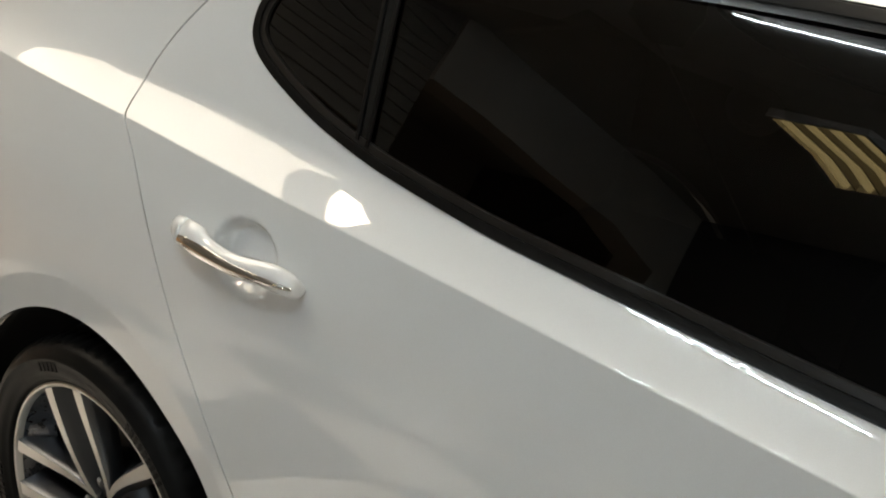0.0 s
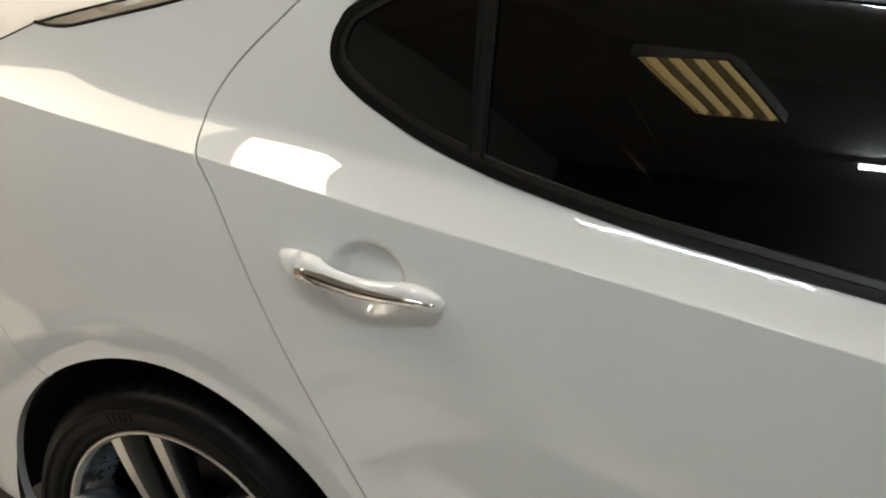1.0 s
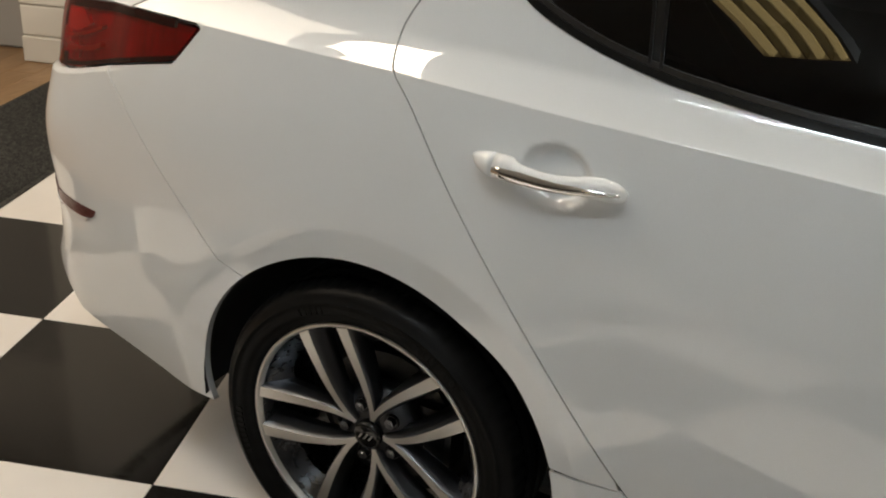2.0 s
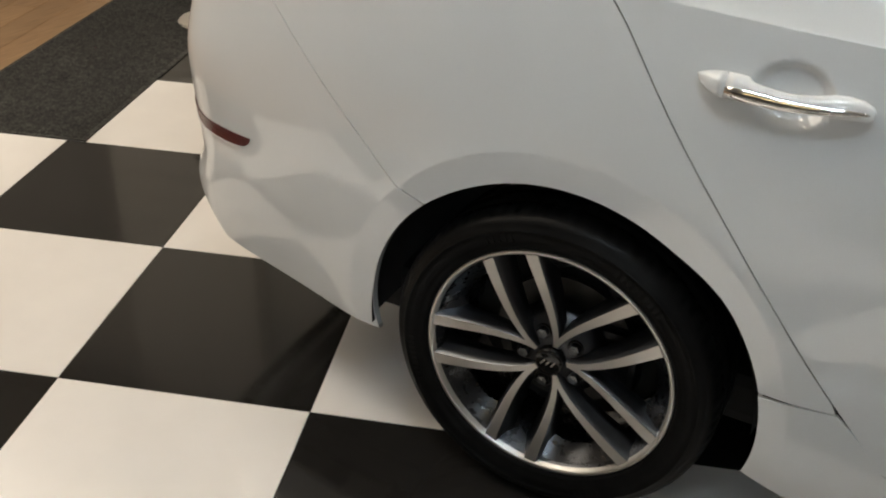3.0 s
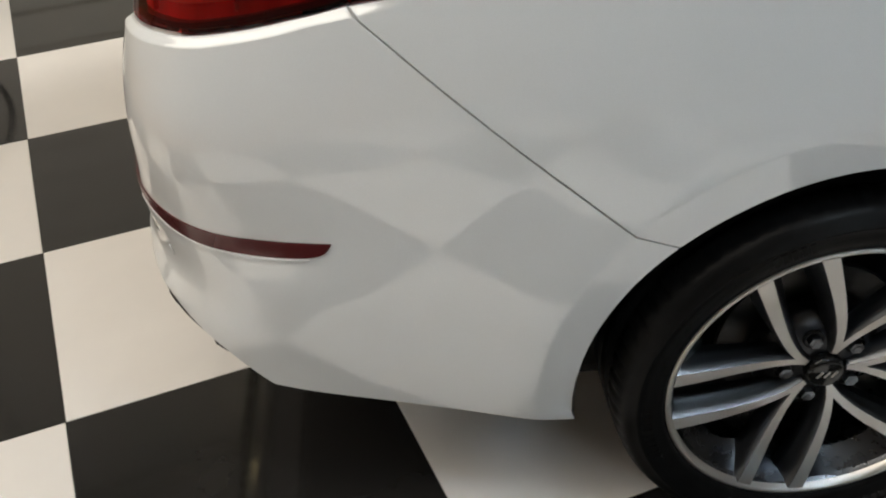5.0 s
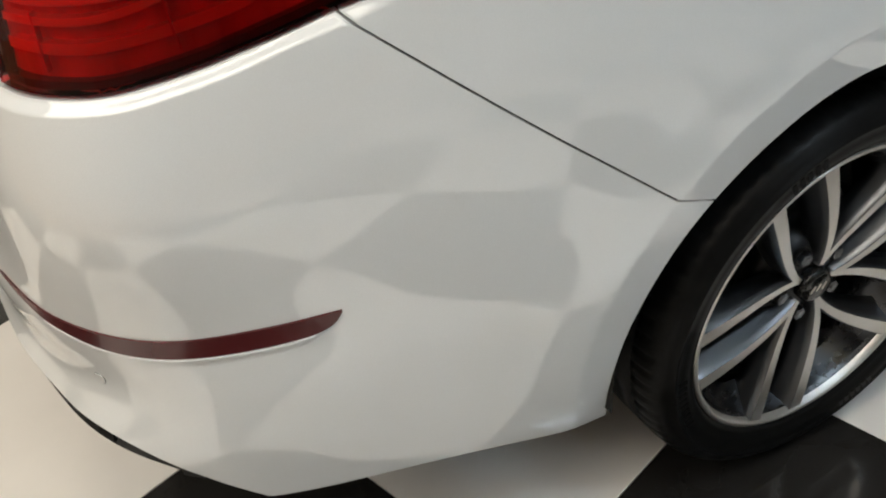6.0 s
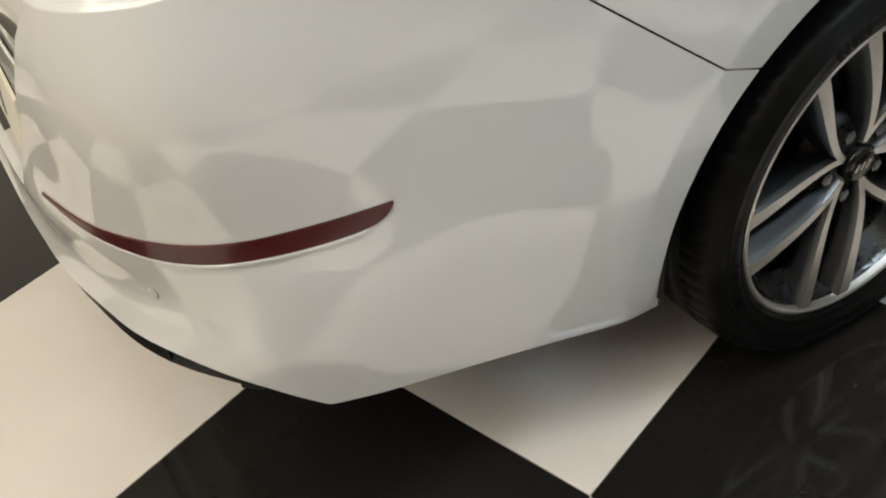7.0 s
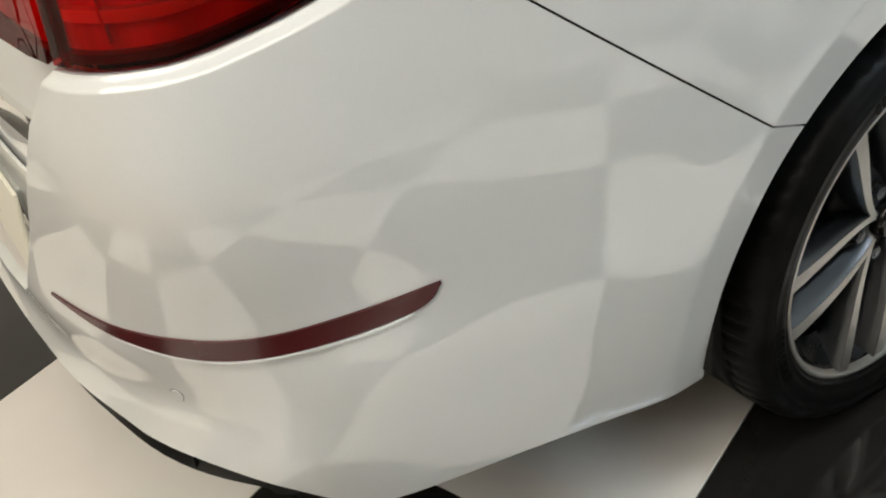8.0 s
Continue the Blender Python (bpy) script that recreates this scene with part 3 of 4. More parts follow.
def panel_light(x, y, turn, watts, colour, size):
    """A square flush light with a lamp in its frame; most are added fill."""
    root = tagged(new("panel_light"), "unseen square ceiling light with a white frame, most of them added fill", "ceiling light", "panel lights")
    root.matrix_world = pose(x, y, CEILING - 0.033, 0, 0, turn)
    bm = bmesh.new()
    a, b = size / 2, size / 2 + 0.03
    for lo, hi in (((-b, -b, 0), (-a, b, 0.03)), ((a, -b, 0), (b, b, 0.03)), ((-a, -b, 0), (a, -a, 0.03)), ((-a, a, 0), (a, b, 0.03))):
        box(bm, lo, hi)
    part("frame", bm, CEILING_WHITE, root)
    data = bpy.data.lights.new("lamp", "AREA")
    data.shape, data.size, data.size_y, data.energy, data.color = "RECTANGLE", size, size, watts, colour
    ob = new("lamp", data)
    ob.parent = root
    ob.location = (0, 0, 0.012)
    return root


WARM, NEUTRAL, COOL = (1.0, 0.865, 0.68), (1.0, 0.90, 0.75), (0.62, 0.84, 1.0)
for x, y, length, tube in ((0.46, -1.15, 1.0, TUBE), (1.42, -4.4, 1.2, TUBE)):
    strip_light("strip_light", x, y, 18.65, length, tube, "white batten light with one bare fluorescent tube")
louvre_light(0.05, -3.70, 18.65, 0.56, 0.85)
louvre_light(-1.4, 2.62, 18.65, 0.34, 0.6)
# First light inferred from the shoulder highlight; the other four are added as fill.
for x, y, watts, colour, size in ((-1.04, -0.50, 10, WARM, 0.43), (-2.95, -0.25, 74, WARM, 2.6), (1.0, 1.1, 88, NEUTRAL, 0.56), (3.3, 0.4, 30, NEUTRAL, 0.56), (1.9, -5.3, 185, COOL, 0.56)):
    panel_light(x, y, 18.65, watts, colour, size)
# boxed-in bulkhead under the ceiling, beyond the planks' edge
bm = bmesh.new()
box(bm, (-3.9 * TILE, -9.98 * TILE, 2.47), (-3.4 * TILE, -5.32 * TILE, CEILING - 0.003), None, 0.004)
bmesh.ops.transform(bm, matrix=M_FLOOR, verts=bm.verts)
beam = part("bulkhead", bm, CEILING_WHITE, None)
tagged(beam, "boxed-in white bulkhead under the dark ceiling", "beam", "", "structure")
# half-raised shutter that hangs beside the bulkhead
shutter = tagged(new("roller_shutter"), "half-raised grey roller shutter of narrow steel slats", "shutter", "", "structure")
for k in range(13):
    bm = bmesh.new()
    box(bm, (-3.46 * TILE, -5.30 * TILE, 1.95 + k * 0.08), (-3.42 * TILE, -3.5 * TILE, 2.026 + k * 0.08), None, 0.011)
    bmesh.ops.transform(bm, matrix=M_FLOOR, verts=bm.verts)
    part("slat", bm, WALL_GREY, shutter)


# ---- the car ----
car = tagged(new("car"), "pearl white four-door saloon parked on chequered tiles", "car")
LIFT = 0.326


def arch_r(t):
    return 0.380 + 0.014 * float(sstep(62, 38, t)) + 0.004 * float(sstep(116, 146, t))


ARCH_FULL = arc(0, arch_r, 16, 133, 40)
DOOR_GAP = curve([(1.22, 1.405), (0.9, 1.400), (0.5, 1.383), (0.30, 1.350), (0.19, 1.310), (0.128, 1.270), (0.088, 1.229), (0.036, 1.168), (0.006, 1.116),
                  (0.0, 1.080), (0.013, 1.043), (0.064, 0.985), (0.162, 0.856), (0.262, 0.735), (0.379, 0.594), (0.46, 0.499), (0.542, 0.407),
                  (0.60, 0.345), (0.67, 0.318)], 5) + [(1.22, 0.300)]
BUMPER_GAP = [(-0.320, 0.629), (-0.47, 0.750), (-0.618, 0.870), (-0.680, 0.919)]
LAMP_LOW = [(-0.477, 0.965), (-0.56, 0.947), (-0.680, 0.919)] + curve([(-0.680, 0.919), (-0.725, 0.9064), (-0.767, 0.8955), (-0.825, 0.881), (-0.898, 0.868), (-0.956, 0.8645), (-1.050, 0.8615)], 4)[1:]
LAMP_TIP = curve([(-0.477, 0.965), (-0.460, 0.973), (-0.412, 1.028), (-0.403, 1.039), (-0.415, 1.047)], 3)
LAMP_TOP = [(-0.415, 1.047), (-0.48, 1.047), (-0.608, 1.045), (-0.70, 1.038), (-0.79, 1.028), (-0.92, 1.013), (-1.050, 0.998)]
WINDOW_EDGE = curve([(-0.390, 1.156), (-0.35, 1.157), (-0.300, 1.164), (-0.20, 1.194), (-0.091, 1.229), (0.02, 1.280), (0.14, 1.335), (0.26, 1.378), (0.36, 1.402)], 3)
TRUNK_GAP = [(-0.608, 1.045), (-0.475, 1.116), (-0.390, 1.156)]
DLO = curve([(1.17, 1.048), (1.08, 1.049), (0.87, 1.057), (0.744, 1.062), (0.62, 1.069), (0.495, 1.083), (0.43, 1.093), (0.34, 1.114), (0.262, 1.141),
             (0.21, 1.166), (0.186, 1.188), (0.179, 1.213), (0.184, 1.240), (0.204, 1.268), (0.29, 1.315), (0.45, 1.348), (0.8, 1.374), (1.17, 1.382)], 4)
BUMPER_LOW = [(-0.390, 0.259), (-0.60, 0.284), (-0.845, 0.306)] + curve([(-0.852, 0.309), (-0.886, 0.341), (-0.926, 0.376), (-0.992, 0.4145), (-1.08, 0.435), (-1.20, 0.444), (U_TAIL, 0.446)], 4)

# the quarter panel follows the door's edge down to the sill
k = min(range(len(DOOR_GAP)), key=lambda i: abs(DOOR_GAP[i][0] - 0.505) + abs(DOOR_GAP[i][1] - 0.449))
quarter_line = ARCH_FULL + BUMPER_GAP + LAMP_LOW[:3][::-1][1:] + LAMP_TIP[1:] + LAMP_TOP[1:3] + TRUNK_GAP[1:] + WINDOW_EDGE[1:] + [(0.5, 1.425), (1.5, 1.43), (1.5, 1.408)] + DOOR_GAP[:k] + [(0.505, 0.441)]
bumper_line = arc(0, arch_r, 133, 189.5, 20) + BUMPER_LOW[1:] + [(U_TAIL, 0.488), (-1.46, 0.488), (-1.36, 0.505), (-1.27, 0.56), (-1.211, 0.636), (-1.179, 0.677), (-1.136, 0.755), (-1.107, 0.806), (-1.080, 0.836),
              (-1.064, 0.853)] + LAMP_LOW[2:][::-1] + BUMPER_GAP[::-1][1:]
door_line = DOOR_GAP + [(1.22, 0.9)]
sill_line = [(0.505, 0.4405), (0.542, 0.4065), (0.60, 0.3445), (0.67, 0.3175), (1.22, 0.2995), (2.25, 0.29), (2.38, 0.33)] + arc(2.795, 0.385, 182, 196, 4) + [(2.40, 0.2), (0.46, 0.2)] + arc(0, 0.394, -14, 15, 8)
front_door_line = [(1.22, 0.300), (2.12, 0.296), (2.27, 0.42), (2.27, 0.86), (2.20, 0.99), (2.0, 1.10), (1.62, 1.36), (1.45, 1.400), (1.22, 1.405), (1.22, 0.9)]
front_dlo = [(1.27, 1.044), (1.85, 1.035), (2.02, 1.05), (1.60, 1.335), (1.45, 1.376), (1.27, 1.380)]
fender_line = arc(2.795, 0.385, 20, 182, 40) + [(2.36, 0.33), (2.27, 0.30), (2.27, 0.42), (2.27, 0.86), (2.21, 0.99), (2.45, 0.965), (3.0, 0.90), (3.35, 0.82), (3.55, 0.70), (3.45, 0.55), (3.30, 0.46)]
nose_line = [(3.19, 0.30), (3.17, 0.458), (3.30, 0.46), (3.45, 0.55), (3.55, 0.70), (3.8, 0.73), (U_NOSE, 0.74), (U_NOSE, 0.22), (3.6, 0.2), (3.25, 0.22)]
CUP = [(0.24, 0.88, 0.39, 0.995, 0.006)]

for left in (False, True):
    side = dict(mirror=left)
    panel("quarter_panel", quarter_line, PAINT, car, step=0.022, **side)
    bumper = panel("rear_bumper", bumper_line, PAINT, car, step=0.016, **side)
    rear_door = panel("rear_door", door_line, PAINT, car, holes=(DLO,), step=0.022, fine=CUP, **side)
    panel("sill", sill_line, PAINT, car, step=0.03, gap=0.0002, **side)
    front_door = panel("front_door", front_door_line, PAINT, car, holes=(front_dlo,), step=0.035, **side)
    panel("front_wing", fender_line, PAINT, car, step=0.035, **side)
    panel("front_bumper", nose_line, PAINT, car, step=0.035, **side)
    # window of the rear door
    ring = shrink(DLO, 0.0115)
    panel("window_seal", DLO, TRIM_BLACK, rear_door, holes=(ring,), out=0.003, step=0.02, gap=0.0004, flange=0.012, label="satin black rubber window seal", **side)
    ring2 = shrink(DLO, 0.0205)
    panel("window_moulding", ring, MOULDING, rear_door, holes=(ring2,), out=0.0, step=0.02, gap=0.0004, flange=0.01, label="black plastic inner moulding", **side)
    panel("window_glass", ring2, GLASS_DARK, rear_door, out=-0.005, step=0.03, gap=-0.004, flange=0.004, label="dark tinted glass", **side)
    bar = [(0.412, 1.113), (0.431, 1.108), (0.402, 1.310), (0.381, 1.305)]
    panel("window_divider", bar, GLOSS_BLACK, rear_door, out=-0.001, step=0.02, gap=0.0, flange=0.006, label="slim black window divider", **side)
    for b0, b1 in (((0.4125, 1.113), (0.3815, 1.305)), ((0.4305, 1.108), (0.4015, 1.310))):
        e = [(b0[0] - 0.0022, b0[1]), (b0[0] + 0.0022, b0[1]), (b1[0] + 0.0022, b1[1]), (b1[0] - 0.0022, b1[1])]
        panel("divider_edge", e, TRIM_BLACK, rear_door, out=0.002, step=0.03, gap=0.0, flange=0.004, **side)
    panel("window_glass", shrink(front_dlo, 0.02), GLASS_TINT, front_door, out=-0.006, step=0.05, gap=-0.003, flange=0.004, label="tinted front door glass", **side)
    panel("window_seal", front_dlo, TRIM_BLACK, front_door, holes=(shrink(front_dlo, 0.022),), out=0.003, step=0.05, gap=0.0004, flange=0.012, **side)
    # black sheet for the shade inside all joints, open behind the handle's dish
    arc2 = [(0.317 + 0.085 * math.cos(q), 0.937 + 0.072 * math.sin(q)) for q in np.linspace(0, 2 * math.pi, 28, endpoint=False)]
    inner = [(-0.98, 0.50), (-0.98, 0.80), (-0.90, 0.83), (-0.76, 0.855), (-0.66, 0.88), (-0.48, 0.93), (-0.37, 1.02), (-0.2, 1.10), (0.05, 1.0), (0.55, 0.95), (1.35, 0.95), (2.2, 0.92), (2.25, 0.45), (2.2, 0.26), (0.47, 0.26)] + arc(0, 0.402, 0, 186, 30) + [(-0.6, 0.33), (-0.85, 0.36)]
    panel("inner_shell", inner, UNDER_BLACK, car, holes=(arc2,), out=-0.0055, step=0.03, gap=0.0, flange=0.004, label="matt black sheet for the shade inside the panel joints", **side)
    pillar = [(0.0, 1.05), (0.10, 1.06), (0.165, 1.15), (0.165, 1.26), (0.25, 1.30), (0.5, 1.36), (1.2, 1.387), (1.2, 1.42), (0.4, 1.41), (0.1, 1.30), (0.0, 1.24), (-0.06, 1.12)]
    panel("inner_pillar", pillar, UNDER_BLACK, car, out=-0.017, step=0.04, gap=0.0, flange=0.004, **side)
    # bumper fittings
    refl = curve([(-0.722, 0.5968), (-0.80, 0.5913), (-0.878, 0.5878), (-0.944, 0.5895), (-1.023, 0.5965), (-1.104, 0.5965), (-1.178, 0.5945)], 4) + curve(
        [(-1.178, 0.5920), (-1.102, 0.5870), (-1.037, 0.5790), (-0.984, 0.5670), (-0.93, 0.5625), (-0.85, 0.5634), (-0.79, 0.5672), (-0.752, 0.5721), (-0.732, 0.5812), (-0.722, 0.5948)], 4)
    panel("rear_reflector", refl, REFLECTOR, bumper, out=0.0022, step=0.012, gap=0.0, flange=0.006, label="slim dark red plastic reflector", **side)
    lip = curve([(-1.07, 0.5820), (-1.037, 0.5775), (-0.984, 0.5655), (-0.93, 0.5610), (-0.85, 0.5618), (-0.79, 0.5655), (-0.755, 0.5700)], 4)
    panel("reflector_lip", lip + [(a, b - 0.0026) for a, b in reversed(lip)], PAINT, bumper, out=0.0032, step=0.012, gap=0.0, flange=0.006, **side)
    disc = [(-1.023 + 0.0076 * math.cos(q), 0.501 + 0.0082 * math.sin(q)) for q in np.linspace(0, 2 * math.pi, 24, endpoint=False)]
    # black disc whose rim stands for the shade in the sensor's gap
    panel("sensor_ring", disc, UNDER_BLACK, bumper, out=0.0006, step=0.02, gap=-0.0006, flange=0.002, label="black disc for the shade in the gap round a parking sensor", **side)
    panel("parking_sensor", disc, PAINT, bumper, out=0.0017, step=0.02, gap=0.0, flange=0.0012, **side)
    valance = curve([(-0.905, 0.362), (-0.926, 0.381), (-0.992, 0.421), (-1.08, 0.443), (-1.20, 0.453), (U_TAIL, 0.455)], 3) + curve([(U_TAIL, 0.423), (-1.25, 0.420), (-1.094, 0.403), (-0.987, 0.374), (-0.94, 0.354)], 3)
    panel("rear_valance", valance, TRIM_BLACK, bumper, out=-0.0145, step=0.03, gap=0.0, flange=0.004, label="black plastic lower valance", **side)
    for uu, zz in ((-0.935, 0.372), (-1.04, 0.420)):
        tab = [(uu - 0.012, zz - 0.016), (uu + 0.012, zz - 0.022), (uu + 0.012, zz + 0.01), (uu - 0.012, zz + 0.012)]
        panel("clip", tab, TRIM_BLACK, bumper, out=-0.010, step=0.02, gap=0.0, flange=0.012, **side)
    panel("plate_recess", [(-1.12, 0.455), (U_TAIL, 0.455), (U_TAIL, 0.664), (-1.12, 0.664)], PAINT, bumper, out=-0.05, step=0.03, gap=0.0, flange=0.004, **side)
    # tail lamp: housing, light guides, dark border, lens
    lamp_line = LAMP_LOW + LAMP_TOP[::-1][:-1] + LAMP_TIP[::-1][:-1]
    lamp = panel("tail_lamp", lamp_line, LAMP_RED, car, out=-0.020, step=0.03, gap=0.004, flange=0.005, label="red wrap-around tail lamp", **side)
    panel("bezel", lamp_line, LAMP_DARK, lamp, holes=(shrink(lamp_line, 0.015),), out=-0.010, step=0.02, gap=0.004, flange=0.016, label="dark maroon lamp border", **side)
    g1 = curve([(-0.74, 0.940), (-0.78, 0.925), (-0.90, 0.903), (-1.02, 0.902)], 5)
    panel("light_guide", g1 + [(a, b + 0.010) for a, b in reversed(g1)], LAMP_BRIGHT, lamp, out=-0.010, step=0.02, gap=0.0, flange=0.010, label="bright red light guide", **side)
    g2 = curve([(-0.74, 0.975), (-0.80, 0.955), (-0.90, 0.930), (-1.02, 0.928)], 5)
    panel("light_guide", g2 + [(a, b + 0.007) for a, b in reversed(g2)], LAMP_BRIGHT, lamp, out=-0.009, step=0.02, gap=0.0, flange=0.010, label="bright red light guide", **side)
    g3 = curve([(-0.80, 0.975), (-0.86, 0.950), (-0.95, 0.944), (-1.02, 0.944)], 4) + [(-1.02, 0.99), (-0.86, 1.005)]
    panel("clear_reflector", g3, LAMP_AMBER, lamp, out=-0.013, step=0.02, gap=0.0, flange=0.008, label="amber reversing lamp reflector", **side)
    brow = [(a, b - 0.003) for a, b in LAMP_TOP[1:6]]
    panel("lamp_brow", brow + [(a, b - 0.017) for a, b in reversed(brow)], LAMP_DARK, lamp, out=-0.006, step=0.02, gap=0.0, flange=0.008, label="dark upper edge of the lamp", **side)
    panel("lens", lamp_line, LAMP_GLASS, lamp, out=-0.001, step=0.02, gap=0.0035, flange=0.01, label="clear red lamp lens", **side)
    for uu in (-0.83, -0.97):
        zl = float(lamp_low_z(uu))
        fin = [(uu - 0.0006, zl + 0.02), (uu + 0.0006, zl + 0.02), (uu - 0.0064, zl + 0.075), (uu - 0.0076, zl + 0.075)]
        panel("lens_fin", fin, LAMP_RED, lamp, out=-0.008, step=0.02, gap=0.0, flange=0.008, **side)
    inner_lamp = [(-1.060, 0.860), (-1.060, 1.0), (-1.22, 0.985), (-1.30, 0.93), (-1.26, 0.880), (-1.18, 0.862), (-1.12, 0.857)]
    lid_lamp = panel("lid_lamp", inner_lamp, LAMP_RED, car, out=-0.020, step=0.03, gap=0.002, flange=0.006, label="red lamp on the boot lid", **side)
    panel("bezel", inner_lamp, LAMP_DARK, lid_lamp, holes=(shrink(inner_lamp, 0.012),), out=-0.010, step=0.03, gap=0.003, flange=0.016, **side)
    panel("lens", inner_lamp, LAMP_GLASS, lid_lamp, out=-0.001, step=0.03, gap=0.003, flange=0.01, **side)
    upper_lid = [(-1.31, 0.93), (-1.268, 0.880), (U_TAIL, 0.876), (U_TAIL, 1.07), (-1.30, 1.06), (-1.10, 1.004), (-1.225, 0.989)]
    panel("boot_lid_rear", upper_lid, PAINT, car, out=-0.008, step=0.03, gap=0.001, flange=0.02, **side)
    lower_lid = [(-1.03, 0.655), (U_TAIL, 0.655), (U_TAIL, 0.872), (-1.262, 0.876), (-1.18, 0.858), (-1.12, 0.853), (-1.03, 0.856)]
    lid = panel("boot_lid_rear", lower_lid, PAINT, car, out=-0.058, step=0.02, gap=0.0, flange=0.01, **side)
    panel("chrome_strip", [(-1.20, 0.728), (U_TAIL, 0.715), (U_TAIL, 0.745), (-1.20, 0.760)], CHROME, lid, out=-0.050, step=0.04, gap=0.0, flange=0.008, label="polished chrome strip", **side)
    # door handle: fixed cap, grip, chrome inlay
    def handle_ring(s, out, half, thick, dz=0.0, n=14):
        u0, z0 = 0.180 + s * 0.254, 0.941 - s * 0.008 + dz
        pts = []
        for a in range(n):
            c = 2 * math.pi * a / n
            z = z0 + half * math.cos(c)
            o = out + thick * math.sin(c)
            base = np.array([np.interp(u0, UT, PT[:, 0]), np.interp(u0, UT, PT[:, 1]), z])
            zz = hermite([0.78, 0.90, 1.06], [0.010, 0.026, 0.062], z)
            pts.append((base[0], base[1] + float(zz) - o, z))
        return pts
    def loft(rings):
        n = len(rings[0])
        V = [q for r in rings for q in r]
        F = [(i * n + a, i * n + (a + 1) % n, (i + 1) * n + (a + 1) % n, (i + 1) * n + a) for i in range(len(rings) - 1) for a in range(n)]
        F += [tuple(range(n))[::-1], tuple((len(rings) - 1) * n + a for a in range(n))]
        if left:
            V = [(x, 1.8 - y, z) for x, y, z in V]
            F = [f[::-1] for f in F]
        return V, F
    H_S = [0.0, 0.012, 0.035, 0.08, 0.14, 0.185]
    V, F = loft([handle_ring(s, o, h, t, dz, 20) for s, o, h, t, dz in zip(H_S, [0.001, 0.0045, 0.0095, 0.0165, 0.0225, 0.0245], [0.001, 0.0036, 0.0080, 0.0132, 0.0174, 0.0190], [0.001, 0.0040, 0.0075, 0.0108, 0.0122, 0.0125], [0.004, 0.0038, 0.0034, 0.0036, 0.0042, 0.0045])])
    mesh_object("handle_cap", V, F, PAINT, rear_door)
    S2 = [0.19, 0.25, 0.305, 0.322, 0.345, 0.40, 0.50, 0.60, 0.70, 0.78, 0.86, 0.93, 0.975, 0.993, 1.0]
    O2 = [0.0245, 0.0258, 0.0265, 0.0265, 0.0266, 0.0268, 0.0268, 0.0265, 0.0260, 0.0245, 0.0215, 0.017, 0.012, 0.007, 0.003]
    H2 = [0.0190, 0.0190, 0.0182, 0.0160, 0.0145, 0.0129, 0.0115, 0.0112, 0.0128, 0.0150, 0.0158, 0.0145, 0.0115, 0.0075, 0.003]
    T2 = [0.0125, 0.0120, 0.0114, 0.0112, 0.0110, 0.0104, 0.0098, 0.0098, 0.0100, 0.0106, 0.0110, 0.0105, 0.0085, 0.005, 0.002]
    D2 = [0.0045, 0.0050, 0.0053, 0.0035, 0.0025, 0.0019, 0.0020, 0.0036, 0.0068, 0.0098, 0.0104, 0.0085, 0.0055, 0.003, 0.003]
    V, F = loft([handle_ring(s, o, h, t, dz, 20) for s, o, h, t, dz in zip(S2, O2, H2, T2, D2)])
    dh = mesh_object("door_handle", V, F, PAINT, rear_door)
    # chrome blade let into the outer face, on an oblique section of the grip
    IH = [0.0085, 0.0108, 0.0116, 0.0116, 0.0114, 0.0108, 0.0098, 0.0092, 0.0084, 0.0074, 0.0060, 0.0042, 0.0020]
    ID = [-0.0010, -0.0012, -0.0016, -0.0018, -0.0020, -0.0024, -0.0026, -0.0016, 0.0008, 0.0036, 0.0056, 0.0060, 0.0050]
    V, F = loft([handle_ring(s, o + 0.0026, h * 1.12, t - 0.0004, dz + 0.0016) for s, o, h, t, dz in zip([0.192] + S2[1:13], O2, IH, T2, ID)])
    mesh_object("handle_inlay", V, F, CHROME, rear_door, True, "chrome inlay of the door handle")
    # bumps under the skin: wheel housings
    for xc in (0.0, 2.795):
        V, F = revolve([(0.3838, 0.009), (0.3860, 0.03), (0.400, 0.055), (0.402, 0.33), (0.02, 0.335)], 64, (xc, 0.0, LIFT))
        if left:
            V = [(x, 1.8 - y, z) for x, y, z in V]
        keep = [f for f in F if min(V[i][2] for i in f) > (0.272 if min(V[i][0] for i in f) < xc else 0.298) or max(math.hypot(V[i][0] - xc, V[i][2] - LIFT) for i in f) < 0.3]
        mesh_object("wheel_housing", V, keep, UNDER_BLACK, car, True, "matt black wheel housing")


# ---- top of the car ----
def across(edge, centre, crown, n=17):
    """Rows over the car from points of the right edge; centre: (x, z) on the middle line."""
    rows = []
    for (u, z), (xc, zc) in zip(edge, centre):
        p = skin(u, z)
        row = []
        for s in np.linspace(-1, 1, n):
            y = 0.9 + s * (0.9 - p[1])
            k = 1 - abs(s) ** crown
            row.append((p[0] + (xc - p[0]) * k, y, p[2] + (zc - p[2]) * k))
        rows.append(row)
    return rows


